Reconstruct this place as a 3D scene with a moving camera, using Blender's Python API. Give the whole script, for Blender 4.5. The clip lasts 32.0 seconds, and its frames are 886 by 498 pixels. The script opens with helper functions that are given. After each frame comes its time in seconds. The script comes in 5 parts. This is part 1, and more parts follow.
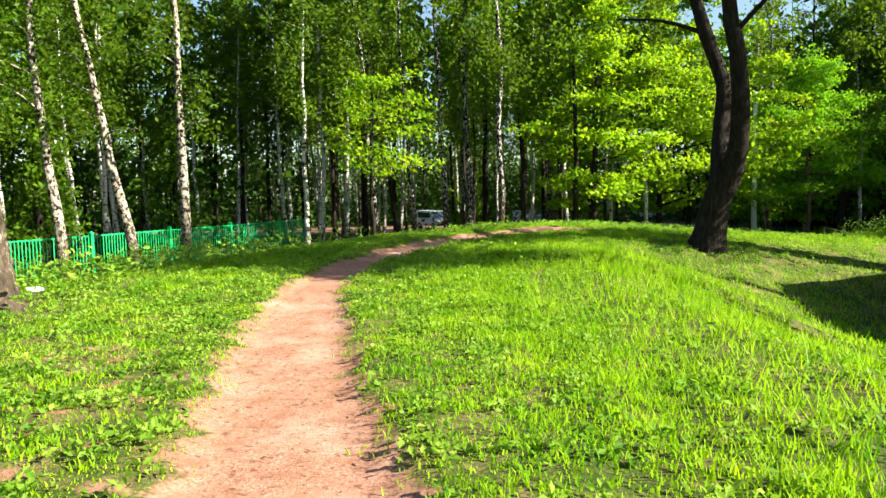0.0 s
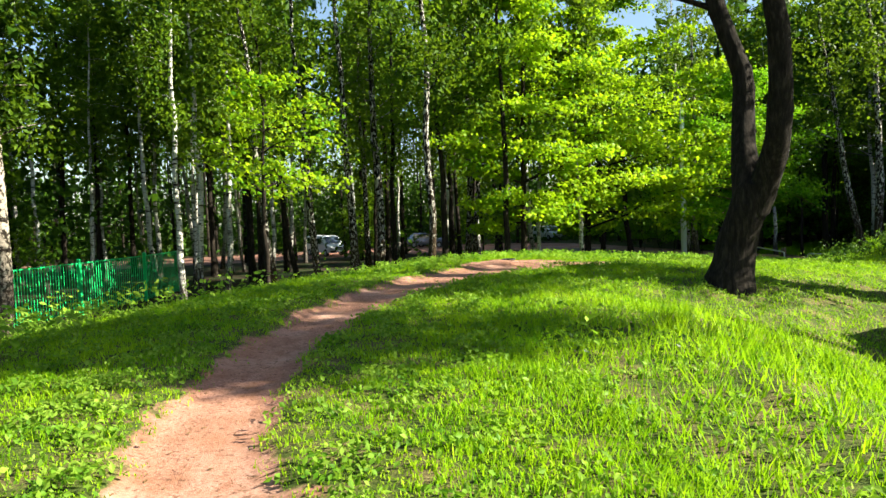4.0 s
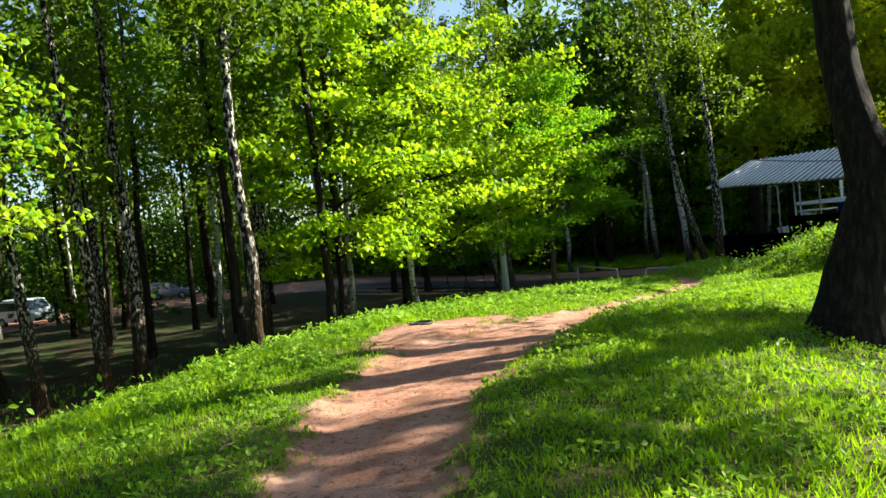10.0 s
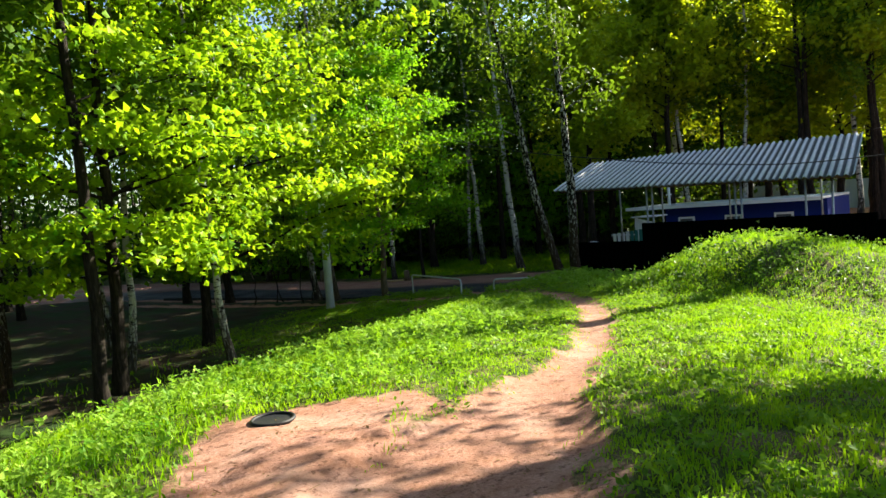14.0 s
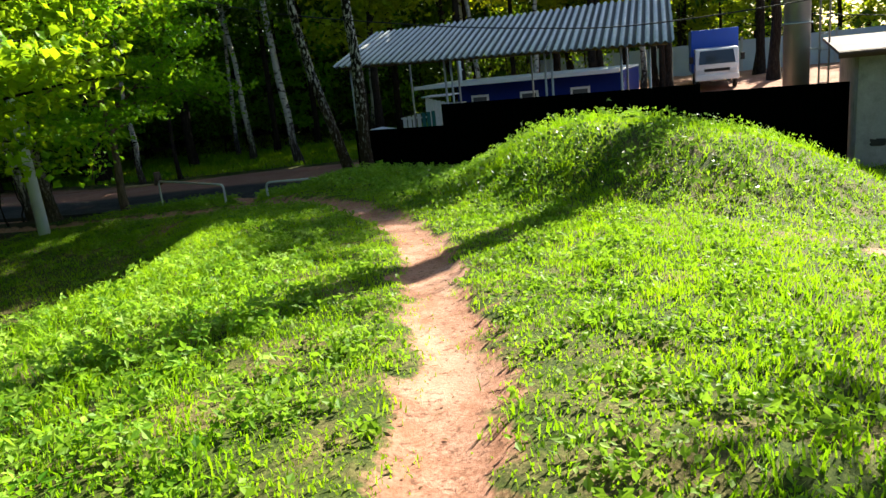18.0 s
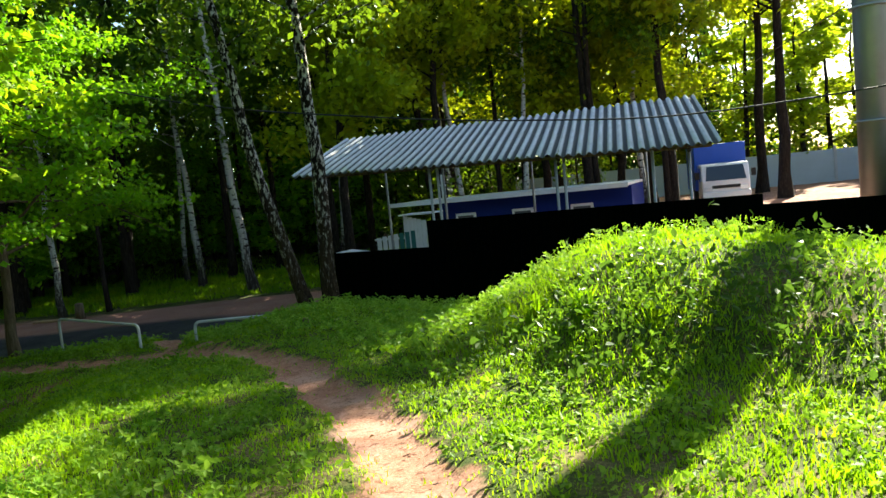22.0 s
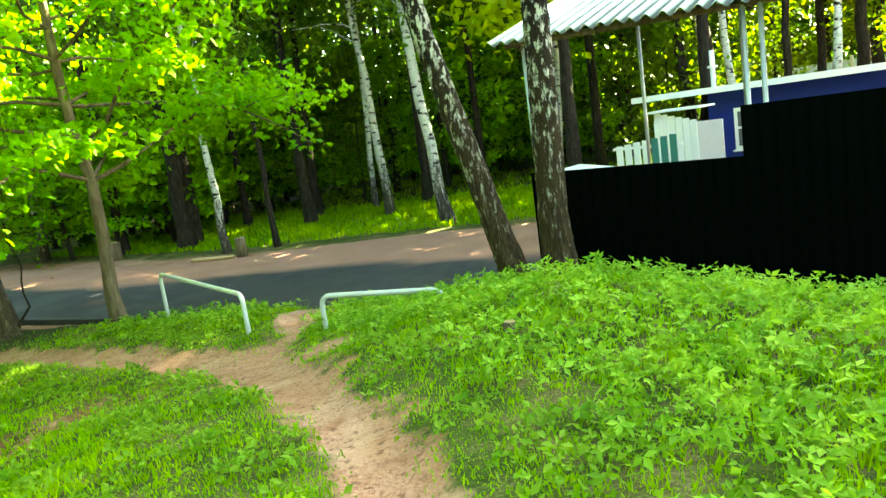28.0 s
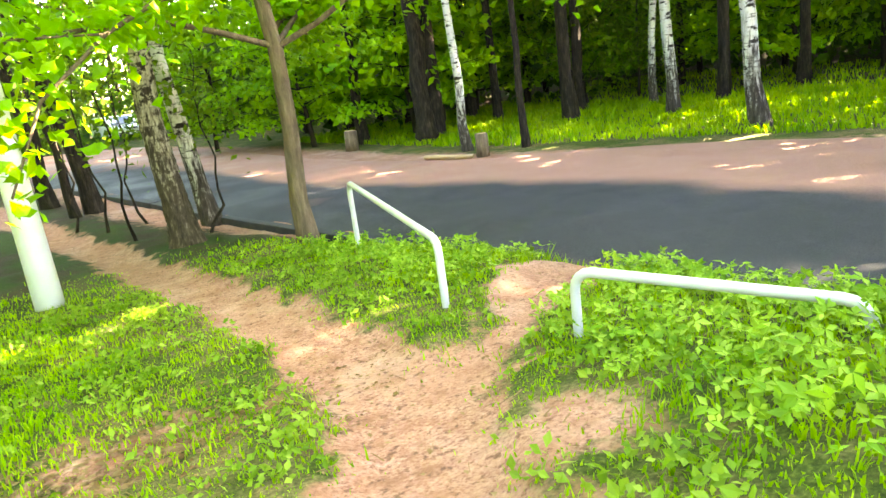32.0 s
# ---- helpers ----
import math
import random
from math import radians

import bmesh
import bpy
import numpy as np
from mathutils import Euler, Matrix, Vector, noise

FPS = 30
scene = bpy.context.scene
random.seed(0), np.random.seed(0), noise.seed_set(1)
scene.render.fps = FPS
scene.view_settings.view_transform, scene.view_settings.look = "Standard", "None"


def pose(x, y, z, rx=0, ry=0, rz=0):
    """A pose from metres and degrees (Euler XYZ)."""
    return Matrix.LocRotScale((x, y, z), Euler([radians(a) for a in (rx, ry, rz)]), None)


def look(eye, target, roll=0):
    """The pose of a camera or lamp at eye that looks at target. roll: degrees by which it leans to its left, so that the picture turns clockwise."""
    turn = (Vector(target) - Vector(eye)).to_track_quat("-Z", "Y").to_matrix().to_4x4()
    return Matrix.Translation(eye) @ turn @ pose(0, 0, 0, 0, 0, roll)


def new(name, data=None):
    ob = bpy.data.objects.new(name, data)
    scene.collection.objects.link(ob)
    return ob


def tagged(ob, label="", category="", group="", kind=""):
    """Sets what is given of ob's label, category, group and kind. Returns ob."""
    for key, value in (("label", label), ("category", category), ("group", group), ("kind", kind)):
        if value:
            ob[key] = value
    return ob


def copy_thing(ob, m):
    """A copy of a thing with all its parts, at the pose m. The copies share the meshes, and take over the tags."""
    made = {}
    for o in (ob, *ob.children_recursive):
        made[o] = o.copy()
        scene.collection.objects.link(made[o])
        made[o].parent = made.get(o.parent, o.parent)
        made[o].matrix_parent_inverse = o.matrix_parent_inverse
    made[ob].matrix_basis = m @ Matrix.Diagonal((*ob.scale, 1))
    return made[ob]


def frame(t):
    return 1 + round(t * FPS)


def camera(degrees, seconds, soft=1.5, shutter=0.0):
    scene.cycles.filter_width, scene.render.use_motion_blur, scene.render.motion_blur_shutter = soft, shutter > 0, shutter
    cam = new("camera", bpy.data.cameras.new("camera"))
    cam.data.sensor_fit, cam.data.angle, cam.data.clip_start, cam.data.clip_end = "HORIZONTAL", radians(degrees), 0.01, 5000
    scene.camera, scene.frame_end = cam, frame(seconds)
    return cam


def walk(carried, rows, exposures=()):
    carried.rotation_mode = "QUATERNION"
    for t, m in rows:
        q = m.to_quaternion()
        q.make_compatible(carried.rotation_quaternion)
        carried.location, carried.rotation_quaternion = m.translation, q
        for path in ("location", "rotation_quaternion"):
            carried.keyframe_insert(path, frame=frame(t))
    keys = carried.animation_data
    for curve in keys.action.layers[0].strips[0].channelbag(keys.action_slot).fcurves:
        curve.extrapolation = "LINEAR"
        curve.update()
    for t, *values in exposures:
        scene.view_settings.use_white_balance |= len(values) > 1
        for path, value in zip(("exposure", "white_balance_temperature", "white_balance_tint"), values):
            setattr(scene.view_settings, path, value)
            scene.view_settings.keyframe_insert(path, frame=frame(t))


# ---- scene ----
cam = camera(63.9, 32.0)
# seconds, x, y, z, and the turn in degrees
PATH = [
    (0.0, -0.009, 0.074, 1.444, 85.55, 1.10, 0.02),
    (0.5, -0.125, 0.808, 1.391, 83.34, 1.29, -2.80),
    (1.0, -0.281, 1.607, 1.461, 85.94, 2.60, -1.97),
    (1.5, -0.562, 2.272, 1.497, 84.89, 2.36, 2.13),
    (2.0, -0.735, 3.039, 1.470, 84.47, 2.92, 7.19),
    (2.5, -0.941, 3.659, 1.504, 85.07, 2.74, 6.70),
    (3.0, -1.070, 4.256, 1.575, 86.55, 2.54, 1.69),
    (3.5, -1.113, 4.846, 1.720, 89.18, 0.54, -3.10),
    (4.0, -1.169, 5.794, 1.625, 86.95, 2.01, -9.64),
    (4.5, -1.215, 6.343, 1.659, 88.83, 1.31, -22.31),
    (6.5, -1.389, 9.567, 1.595, 89.41, 5.48, -30.19),
    (7.0, -1.680, 10.212, 1.592, 89.32, 4.10, -30.68),
    (7.5, -1.867, 10.997, 1.589, 86.76, 7.13, -31.49),
    (8.0, -1.970, 11.727, 1.645, 82.20, 5.57, -37.81),
    (8.5, -2.069, 12.417, 1.643, 88.69, 5.55, -39.61),
    (9.0, -2.112, 13.100, 1.620, 85.42, 7.70, -34.00),
    (9.5, -2.029, 13.810, 1.698, 84.22, 9.04, -35.46),
    (10.0, -1.833, 14.402, 1.804, 88.04, 6.07, -31.75),
    (10.5, -1.654, 15.042, 1.754, 89.14, 3.47, -29.80),
    (11.0, -1.382, 15.782, 1.701, 84.75, 1.86, -30.95),
    (11.5, -1.199, 16.170, 1.795, 86.45, 1.20, -22.98),
    (12.0, -1.005, 16.800, 1.859, 86.89, 2.71, -21.85),
    (12.5, -0.655, 17.515, 1.817, 85.32, 4.20, -26.90),
    (13.0, -0.453, 17.943, 1.905, 83.96, 5.21, -32.87),
    (13.5, -0.053, 18.650, 1.924, 83.16, 4.59, -43.43),
    (14.0, 0.365, 19.217, 1.967, 86.43, 4.69, -48.12),
    (14.5, 0.699, 19.764, 2.020, 86.77, 4.58, -52.14),
    (16.5, 2.722, 21.134, 1.965, 82.56, 5.21, -49.18),
    (17.0, 3.213, 21.447, 1.944, 83.37, 3.91, -50.07),
    (17.5, 3.735, 21.785, 1.922, 80.52, 4.70, -57.06),
    (18.0, 4.341, 22.123, 1.895, 75.38, 5.80, -66.15),
    (18.5, 4.938, 22.489, 1.832, 75.15, 6.50, -70.12),
    (19.0, 5.381, 22.867, 1.803, 73.56, 7.30, -72.86),
    (19.5, 5.853, 23.254, 1.772, 73.71, 6.93, -73.21),
    (20.0, 6.374, 23.586, 1.708, 72.99, 8.34, -76.74),
    (20.5, 7.006, 23.833, 1.656, 82.10, 5.76, -73.09),
    (21.0, 7.592, 24.090, 1.560, 84.73, 5.06, -74.14),
    (21.5, 8.234, 24.293, 1.577, 85.50, 7.40, -71.81),
    (22.0, 8.749, 24.483, 1.485, 84.97, 5.70, -68.41),
    (22.5, 9.307, 24.701, 1.426, 83.96, 6.45, -74.20),
    (23.0, 9.881, 24.981, 1.358, 83.07, 6.72, -66.08),
    (23.5, 10.370, 25.269, 1.263, 80.91, 6.60, -62.51),
    (24.0, 10.974, 25.586, 1.201, 82.42, 8.96, -63.26),
    (24.5, 11.494, 25.968, 1.151, 80.50, 9.56, -63.37),
    (25.0, 12.093, 26.316, 1.158, 86.43, 10.69, -66.42),
    (25.5, 12.678, 26.620, 1.086, 88.68, 9.17, -59.51),
    (27.5, 14.851, 28.318, 0.962, 81.20, 8.86, -57.81),
    (28.0, 15.269, 28.651, 0.941, 80.25, 8.00, -51.69),
    (28.5, 15.665, 29.041, 0.939, 82.17, 9.95, -50.65),
    (29.0, 16.171, 29.470, 0.854, 84.91, 10.13, -46.72),
    (29.5, 16.688, 29.951, 0.796, 81.06, 8.92, -47.32),
    (30.0, 17.157, 30.332, 0.735, 82.67, 8.65, -48.07),
    (30.5, 17.553, 30.818, 0.767, 83.32, 7.57, -41.68),
    (31.0, 17.815, 31.235, 0.680, 78.55, 5.32, -34.89),
    (31.5, 18.187, 31.713, 0.578, 78.39, 7.12, -30.18),
    (32.0, 18.282, 32.180, 0.464, 74.80, 7.52, -30.75),
]
EXPOSURES = [(0.0, 2.2, 6400, 4), (20.0, 2.15, 6400, 5), (21.0, 2.4, 6400, 4), (22.0, 2.6, 6500, 2), (23.0, 2.85, 6700, -1), (24.0, 3.1, 7200, -7), (25.0, 3.85, 7700, -13), (25.5, 4.3, 8000, -15), (27.5, 5.3, 8800, -18), (29.0, 5.6, 9000, -12), (30.0, 5.95, 8200, 2), (31.0, 6.1, 7300, 16), (32.0, 6.2, 8500, 13)]
walk(cam, [(t, pose(*row)) for t, *row in PATH], EXPOSURES)


# ---- world and sun ----
SUN = Vector((0.83, -0.225, 0.53)).normalized()
world = bpy.data.worlds.new("sky")
scene.world = world
world.use_nodes = True
wn = world.node_tree
sky = wn.nodes.new("ShaderNodeTexSky")
sky.sky_type = "NISHITA"
sky.sun_disc = False
sky.sun_elevation = math.asin(SUN.z)
sky.sun_rotation = math.atan2(SUN.x, SUN.y)
wn.links.new(sky.outputs[0], wn.nodes["Background"].inputs[0])
wn.nodes["Background"].inputs[1].default_value = 0.05
sun_data = bpy.data.lights.new("sun", "SUN")
sun_data.energy, sun_data.angle, sun_data.color = 5.0, radians(0.5), (1.0, 0.92, 0.76)
sun_lamp = new("sun", sun_data)
sun_lamp.matrix_world = look(SUN * 60, (0, 0, 0))


# ---- the lie of the land ----
# trail: x, y, ground height, half width of the worn earth
TRAIL = [(0.0, -14, -0.1, 0.7), (-0.4, 0, -0.1, 0.72), (-1.0, 4, -0.1, 0.68), (-1.85, 8.9, -0.1, 0.62), (-2.1, 12, 0.02, 0.52),
         (-1.6, 15.1, 0.1, 0.5), (-0.75, 17.4, 0.17, 0.6), (0.7, 19.7, 0.25, 0.7), (2.6, 21.6, 0.27, 0.95), (4.6, 22.6, 0.23, 0.75),
         (6.6, 23.4, 0.12, 0.36), (8.6, 24.15, -0.02, 0.3), (10.7, 25.3, -0.2, 0.32), (13.5, 27.0, -0.42, 0.34), (15.6, 29.0, -0.6, 0.32),
         (17.2, 30.6, -0.78, 0.3), (18.3, 32.2, -1.0, 0.3), (19.3, 34.3, -1.28, 0.38), (19.85, 36.2, -1.45, 0.46),
         (19.8, 38.4, -1.6, 0.4), (19.0, 44.2, -1.86, 0.36), (17.9, 50, -1.95, 0.38), (16.8, 56, -1.95, 0.4)]
SPUR = [(19.7, 35.3, -1.35, 0.3), (20.5, 35.95, -1.48, 0.24), (21.3, 36.5, -1.7, 0.3), (22.3, 37.3, -1.9, 0.6)]
PATCH = [(2.6, 23.0, 0, 0.5), (3.1, 23.4, 0, 0.75), (3.8, 23.9, 0, 0.85), (4.6, 23.9, 0, 0.45)]
ROAD_NEAR = [(24.6, 24), (24.4, 33.0), (23.5, 36.4), (22.6, 39.5), (21.9, 43), (21.2, 46), (19.9, 53), (18.0, 60), (14.5, 66), (5, 66.5), (-20, 63), (-60, 60)]
ROAD_FAR = [(33.5, 24), (33, 34.0), (32, 40.2), (30.4, 43.6), (27.9, 46.4), (26.8, 49), (26.0, 52), (25.5, 60), (24.5, 70), (20, 78), (8, 81), (-20, 76), (-60, 72)]


def resample(line, step=0.25):
    """Points along a smooth line through the given nodes."""
    p = np.array(line, float)
    out = []
    for i in range(len(p) - 1):
        a, b, c, d = p[max(i - 1, 0)], p[i], p[i + 1], p[min(i + 2, len(p) - 1)]
        k = max(2, int(np.hypot(*(c - b)[:2]) / step))
        for u in np.arange(k) / k:
            out.append(0.5 * (2 * b + (c - a) * u + (2 * a - 5 * b + 4 * c - d) * u * u + (3 * b - a - 3 * c + d) * u ** 3))
    out.append(p[-1])
    return np.array(out)


def smooth(a, b, v):
    u = np.clip((v - a) / (b - a), 0, 1)
    return u * u * (3 - 2 * u)


def near(line, x, y):
    """Distance to a sampled line, the index of its nearest node, and the side (left +)."""
    x, y = np.atleast_1d(x).ravel(), np.atleast_1d(y).ravel()
    best, at_i = np.full(x.shape, 1e9), np.zeros(x.shape, int)
    for i, q in enumerate(line):
        d = (x - q[0]) ** 2 + (y - q[1]) ** 2
        hit = d < best
        best[hit], at_i[hit] = d[hit], i
    t = np.gradient(line[:, :2], axis=0)
    side = t[at_i, 0] * (y - line[at_i, 1]) - t[at_i, 1] * (x - line[at_i, 0])
    return np.sqrt(best), at_i, np.sign(side)


def along(line, x, y):
    """Distance to a line, the side (left +) and the line's values, smoothly between its nodes."""
    x, y = np.atleast_1d(x).ravel(), np.atleast_1d(y).ravel()
    d, i, side = near(line, x, y)
    t = np.gradient(line[:, :2], axis=0)[i]
    dx, dy = x - line[i, 0], y - line[i, 1]
    tt = (t ** 2).sum(1)
    u = np.clip((dx * t[:, 0] + dy * t[:, 1]) / tt, -0.6, 0.6)
    perp = np.hypot(dx - u * t[:, 0], dy - u * t[:, 1])
    f = np.clip(i + u, 0, len(line) - 1)
    return perp, side, np.stack([np.interp(f, np.arange(len(line)), line[:, k]) for k in range(line.shape[1])], -1)


def fbm(x, y, scale, seed=0):
    """Cheap smooth noise in about -1..1."""
    r = np.random.RandomState(seed)
    out = np.zeros(np.shape(x))
    for k in range(7):
        a, f, p = r.rand() * 6.283, (0.6 + 0.9 * r.rand() + 0.35 * k) / scale, r.rand(2) * 6.283
        out += np.sin((x * np.cos(a) + y * np.sin(a)) * f * 6.283 + p[0]) * np.cos((y * np.cos(a) - x * np.sin(a)) * f * 4.4 + p[1]) / (1 + 0.5 * k)
    return out / 2.4


TRAIL_S, SPUR_S, PATCH_S = resample(TRAIL, 0.6), resample(SPUR, 0.6), resample(PATCH, 0.6)
NEAR_S, FAR_S = resample(ROAD_NEAR, 1.0), resample(ROAD_FAR, 1.0)
ROAD_MID = np.array([0.5 * (NEAR_S[int(u * (len(NEAR_S) - 1))] + FAR_S[int(u * (len(FAR_S) - 1))]) for u in np.linspace(0, 1, 120)])


def blob(x, y, cx, cy, sx, sy, turn=0.0):
    c, s = math.cos(turn), math.sin(turn)
    u, v = (x - cx) * c + (y - cy) * s, (y - cy) * c - (x - cx) * s
    return np.exp(-(u / sx) ** 2 - (v / sy) ** 2)


def ground(x, y, rough=True):
    """Height of the ground."""
    shape = np.shape(x)
    x, y = np.atleast_1d(np.asarray(x, float)).ravel(), np.atleast_1d(np.asarray(y, float)).ravel()
    d, side, q = along(TRAIL_S, x, y)
    top = q[:, 2]
    ny = q[:, 1]
    left_in = np.interp(ny, [0, 12, 17, 21, 23, 25, 27, 30, 34, 40], [4, 3.5, 1.5, 1.3, 3.2, 3.6, 3.0, 2.4, 1.5, 1.0])
    left_out = np.interp(ny, [0, 12, 17, 21, 23, 25, 27, 30, 34, 40], [14, 15, 16, 14, 10, 9, 7.5, 5.5, 5, 5])
    right_in = np.interp(ny, [0, 12, 17, 20, 23, 26, 30, 34, 40], [4.2, 4.6, 4, 1.5, 1.0, 2, 4, 2.5, 1])
    right_out = np.interp(ny, [0, 12, 17, 20, 23, 26, 30, 34, 40], [10, 10.5, 12, 11, 10.5, 9, 9, 6, 4])
    low_l = np.interp(ny, [0, 14, 20, 30, 40], [-2.15, -2.15, -2.1, -2.0, -2.0])
    low_r = np.interp(ny, [0, 12, 18, 22, 26, 34, 40], [-2.1, -2.1, -1.5, -1.2, -1.2, -1.9, -2.0])
    w_l, w_r = smooth(left_in, left_out, d), smooth(right_in, right_out, d)
    z = np.where(side > 0, top + (low_l - top) * w_l, top + (low_r - top) * w_r)
    # the mound, the shoulder under the old tree, the hollow by the kiosk
    z = z + 1.25 * np.exp(-(((x - 19.3) / 3.4) ** 2 + ((y - 24.1) / 3.6) ** 2) ** 1.8)
    z = z - 0.9 * blob(x, y, 10.4, 14.6, 3.2, 3.4)
    z = z + 0.4 * blob(x, y, 21.3, 32.4, 2.3, 2.0) - 0.12 * blob(x, y, 18.2, 36.35, 1.2, 0.35, 0.15)
    # the road lies level
    rd = near(ROAD_MID[::2], x, y)[0]
    z = z + (-2.05 - z) * (1 - smooth(4.2, 7.5, rd)) * smooth(22.4, 23.6, x + np.clip((36 - y) * 0.22, -30, 0) * 0 + np.clip(y - 38, 0, 60) * 0.32)
    # yard behind the shelter rises, far ground levels out
    z = z + smooth(30, 48, x) * smooth(45, 34, y) * 1.3
    far = smooth(60, 120, np.hypot(x - 5, y - 20))
    z = z * (1 - far) - 2.0 * far
    if rough:
        dp = np.minimum(d - q[:, 3], near(SPUR_S, x, y)[0] - 0.4)
        soft = smooth(0.0, 0.8, dp)
        z = z + fbm(x, y, 2.2, 3) * (0.012 + 0.035 * soft) + fbm(x, y, 0.7, 4) * 0.012 - 0.085 * (1 - smooth(-0.16, 0.1, dp + 0.12 * fbm(x, y, 1.3, 51)))
    return z.reshape(shape)


def gz(x, y):
    return float(ground(np.array([x]), np.array([y]))[0])


# ---- materials ----
def shader(name):
    m = bpy.data.materials.new(name)
    m.use_nodes = True
    return m, m.node_tree, m.node_tree.nodes["Principled BSDF"]


def node(nt, kind, **values):
    n = nt.nodes.new("ShaderNode" + kind)
    for k, v in values.items():
        n.inputs[k].default_value = v
    return n


def ramp(nt, source, stops):
    n = nt.nodes.new("ShaderNodeValToRGB")
    e = n.color_ramp.elements
    while len(e) < len(stops):
        e.new(0.5)
    for k, (at_pos, col) in enumerate(stops):
        e[k].position, e[k].color = at_pos, (*col, 1)
    nt.links.new(source, n.inputs[0])
    return n.outputs[0]


def mixed(nt, fac, a, b, blend="MIX"):
    n = nt.nodes.new("ShaderNodeMix")
    n.data_type, n.blend_type = "RGBA", blend
    for sock, v in ((n.inputs[0], fac), (n.inputs[6], a), (n.inputs[7], b)):
        if hasattr(v, "links"):
            nt.links.new(v, sock)
        else:
            sock.default_value = v if isinstance(v, (int, float)) else (*v, 1)
    return n.outputs[2]


def noisy(nt, scale, detail=4.0, rough=0.6, stretch=None, space="Object"):
    co = nt.nodes.new("ShaderNodeTexCoord")
    n = node(nt, "TexNoise", Scale=scale, Detail=detail, Roughness=rough)
    src = co.outputs[space]
    if space == "World":
        src = None
    if stretch:
        mp = nt.nodes.new("ShaderNodeMapping")
        mp.inputs["Scale"].default_value = stretch
        nt.links.new(src, mp.inputs[0])
        src = mp.outputs[0]
    nt.links.new(src, n.inputs["Vector"])
    return n.outputs["Fac"]


def bump(nt, bsdf, height, strength=0.4, dist=0.02):
    b = node(nt, "Bump", Strength=strength, Distance=dist)
    nt.links.new(height, b.inputs["Height"])
    nt.links.new(b.outputs[0], bsdf.inputs["Normal"])


def paint(name, colour, rough=0.5, metal=0.0, wear=0.25, dirt=(0.12, 0.1, 0.08), scale=3.0, grain=40.0, gloss=0.5):
    """Painted or plain surface with stains at two scales."""
    m, nt, b = shader(name)
    big = ramp(nt, noisy(nt, scale, 5), [(0.42, (0, 0, 0)), (0.75, (1, 1, 1))])
    fine = noisy(nt, grain, 6)
    fac = nt.nodes.new("ShaderNodeMath")
    fac.operation = "MULTIPLY"
    fac.inputs[1].default_value = wear
    nt.links.new(big, fac.inputs[0])
    col = mixed(nt, fac.outputs[0], colour, dirt)
    dark = tuple(c * 0.78 for c in colour)
    col2 = mixed(nt, 0.35, col, mixed(nt, fine, dark, colour))
    nt.links.new(col2, b.inputs["Base Color"])
    b.inputs["Roughness"].default_value, b.inputs["Metallic"].default_value = rough, metal
    b.inputs["Specular IOR Level"].default_value = gloss
    bump(nt, b, fine, 0.15, 0.01)
    return m


def leaf_material(name, cols, through_col, gloss=0.45, clump=0.9):
    """Thin leaf: diffuse, gloss and light that shines through."""
    m, nt, b = shader(name)
    geo = nt.nodes.new("ShaderNodeNewGeometry")
    info = nt.nodes.new("ShaderNodeObjectInfo")
    c1 = ramp(nt, geo.outputs["Random Per Island"], [(0.0, cols[0]), (0.5, cols[1]), (1.0, cols[2])])
    pos = node(nt, "TexNoise", Scale=clump, Detail=3.0)
    nt.links.new(geo.outputs["Position"], pos.inputs["Vector"])
    c2 = ramp(nt, pos.outputs["Fac"], [(0.35, cols[0]), (0.65, cols[2])])
    col = mixed(nt, 0.45, c1, c2)
    hsv = nt.nodes.new("ShaderNodeHueSaturation")
    mr = node(nt, "MapRange")
    mr.inputs[3].default_value, mr.inputs[4].default_value = 0.8, 1.2
    nt.links.new(info.outputs["Random"], mr.inputs[0])
    nt.links.new(mr.outputs[0], hsv.inputs["Value"])
    nt.links.new(col, hsv.inputs["Color"])
    nt.links.new(hsv.outputs[0], b.inputs["Base Color"])
    b.inputs["Roughness"].default_value = gloss
    b.inputs["Specular IOR Level"].default_value = 0.12
    tr = nt.nodes.new("ShaderNodeBsdfTranslucent")
    nt.links.new(mixed(nt, 0.6, hsv.outputs[0], through_col), tr.inputs[0])
    mx = nt.nodes.new("ShaderNodeMixShader")
    mx.inputs[0].default_value = 0.5
    nt.links.new(b.outputs[0], mx.inputs[1])
    nt.links.new(tr.outputs[0], mx.inputs[2])
    nt.links.new(mx.outputs[0], nt.nodes["Material Output"].inputs[0])
    return m


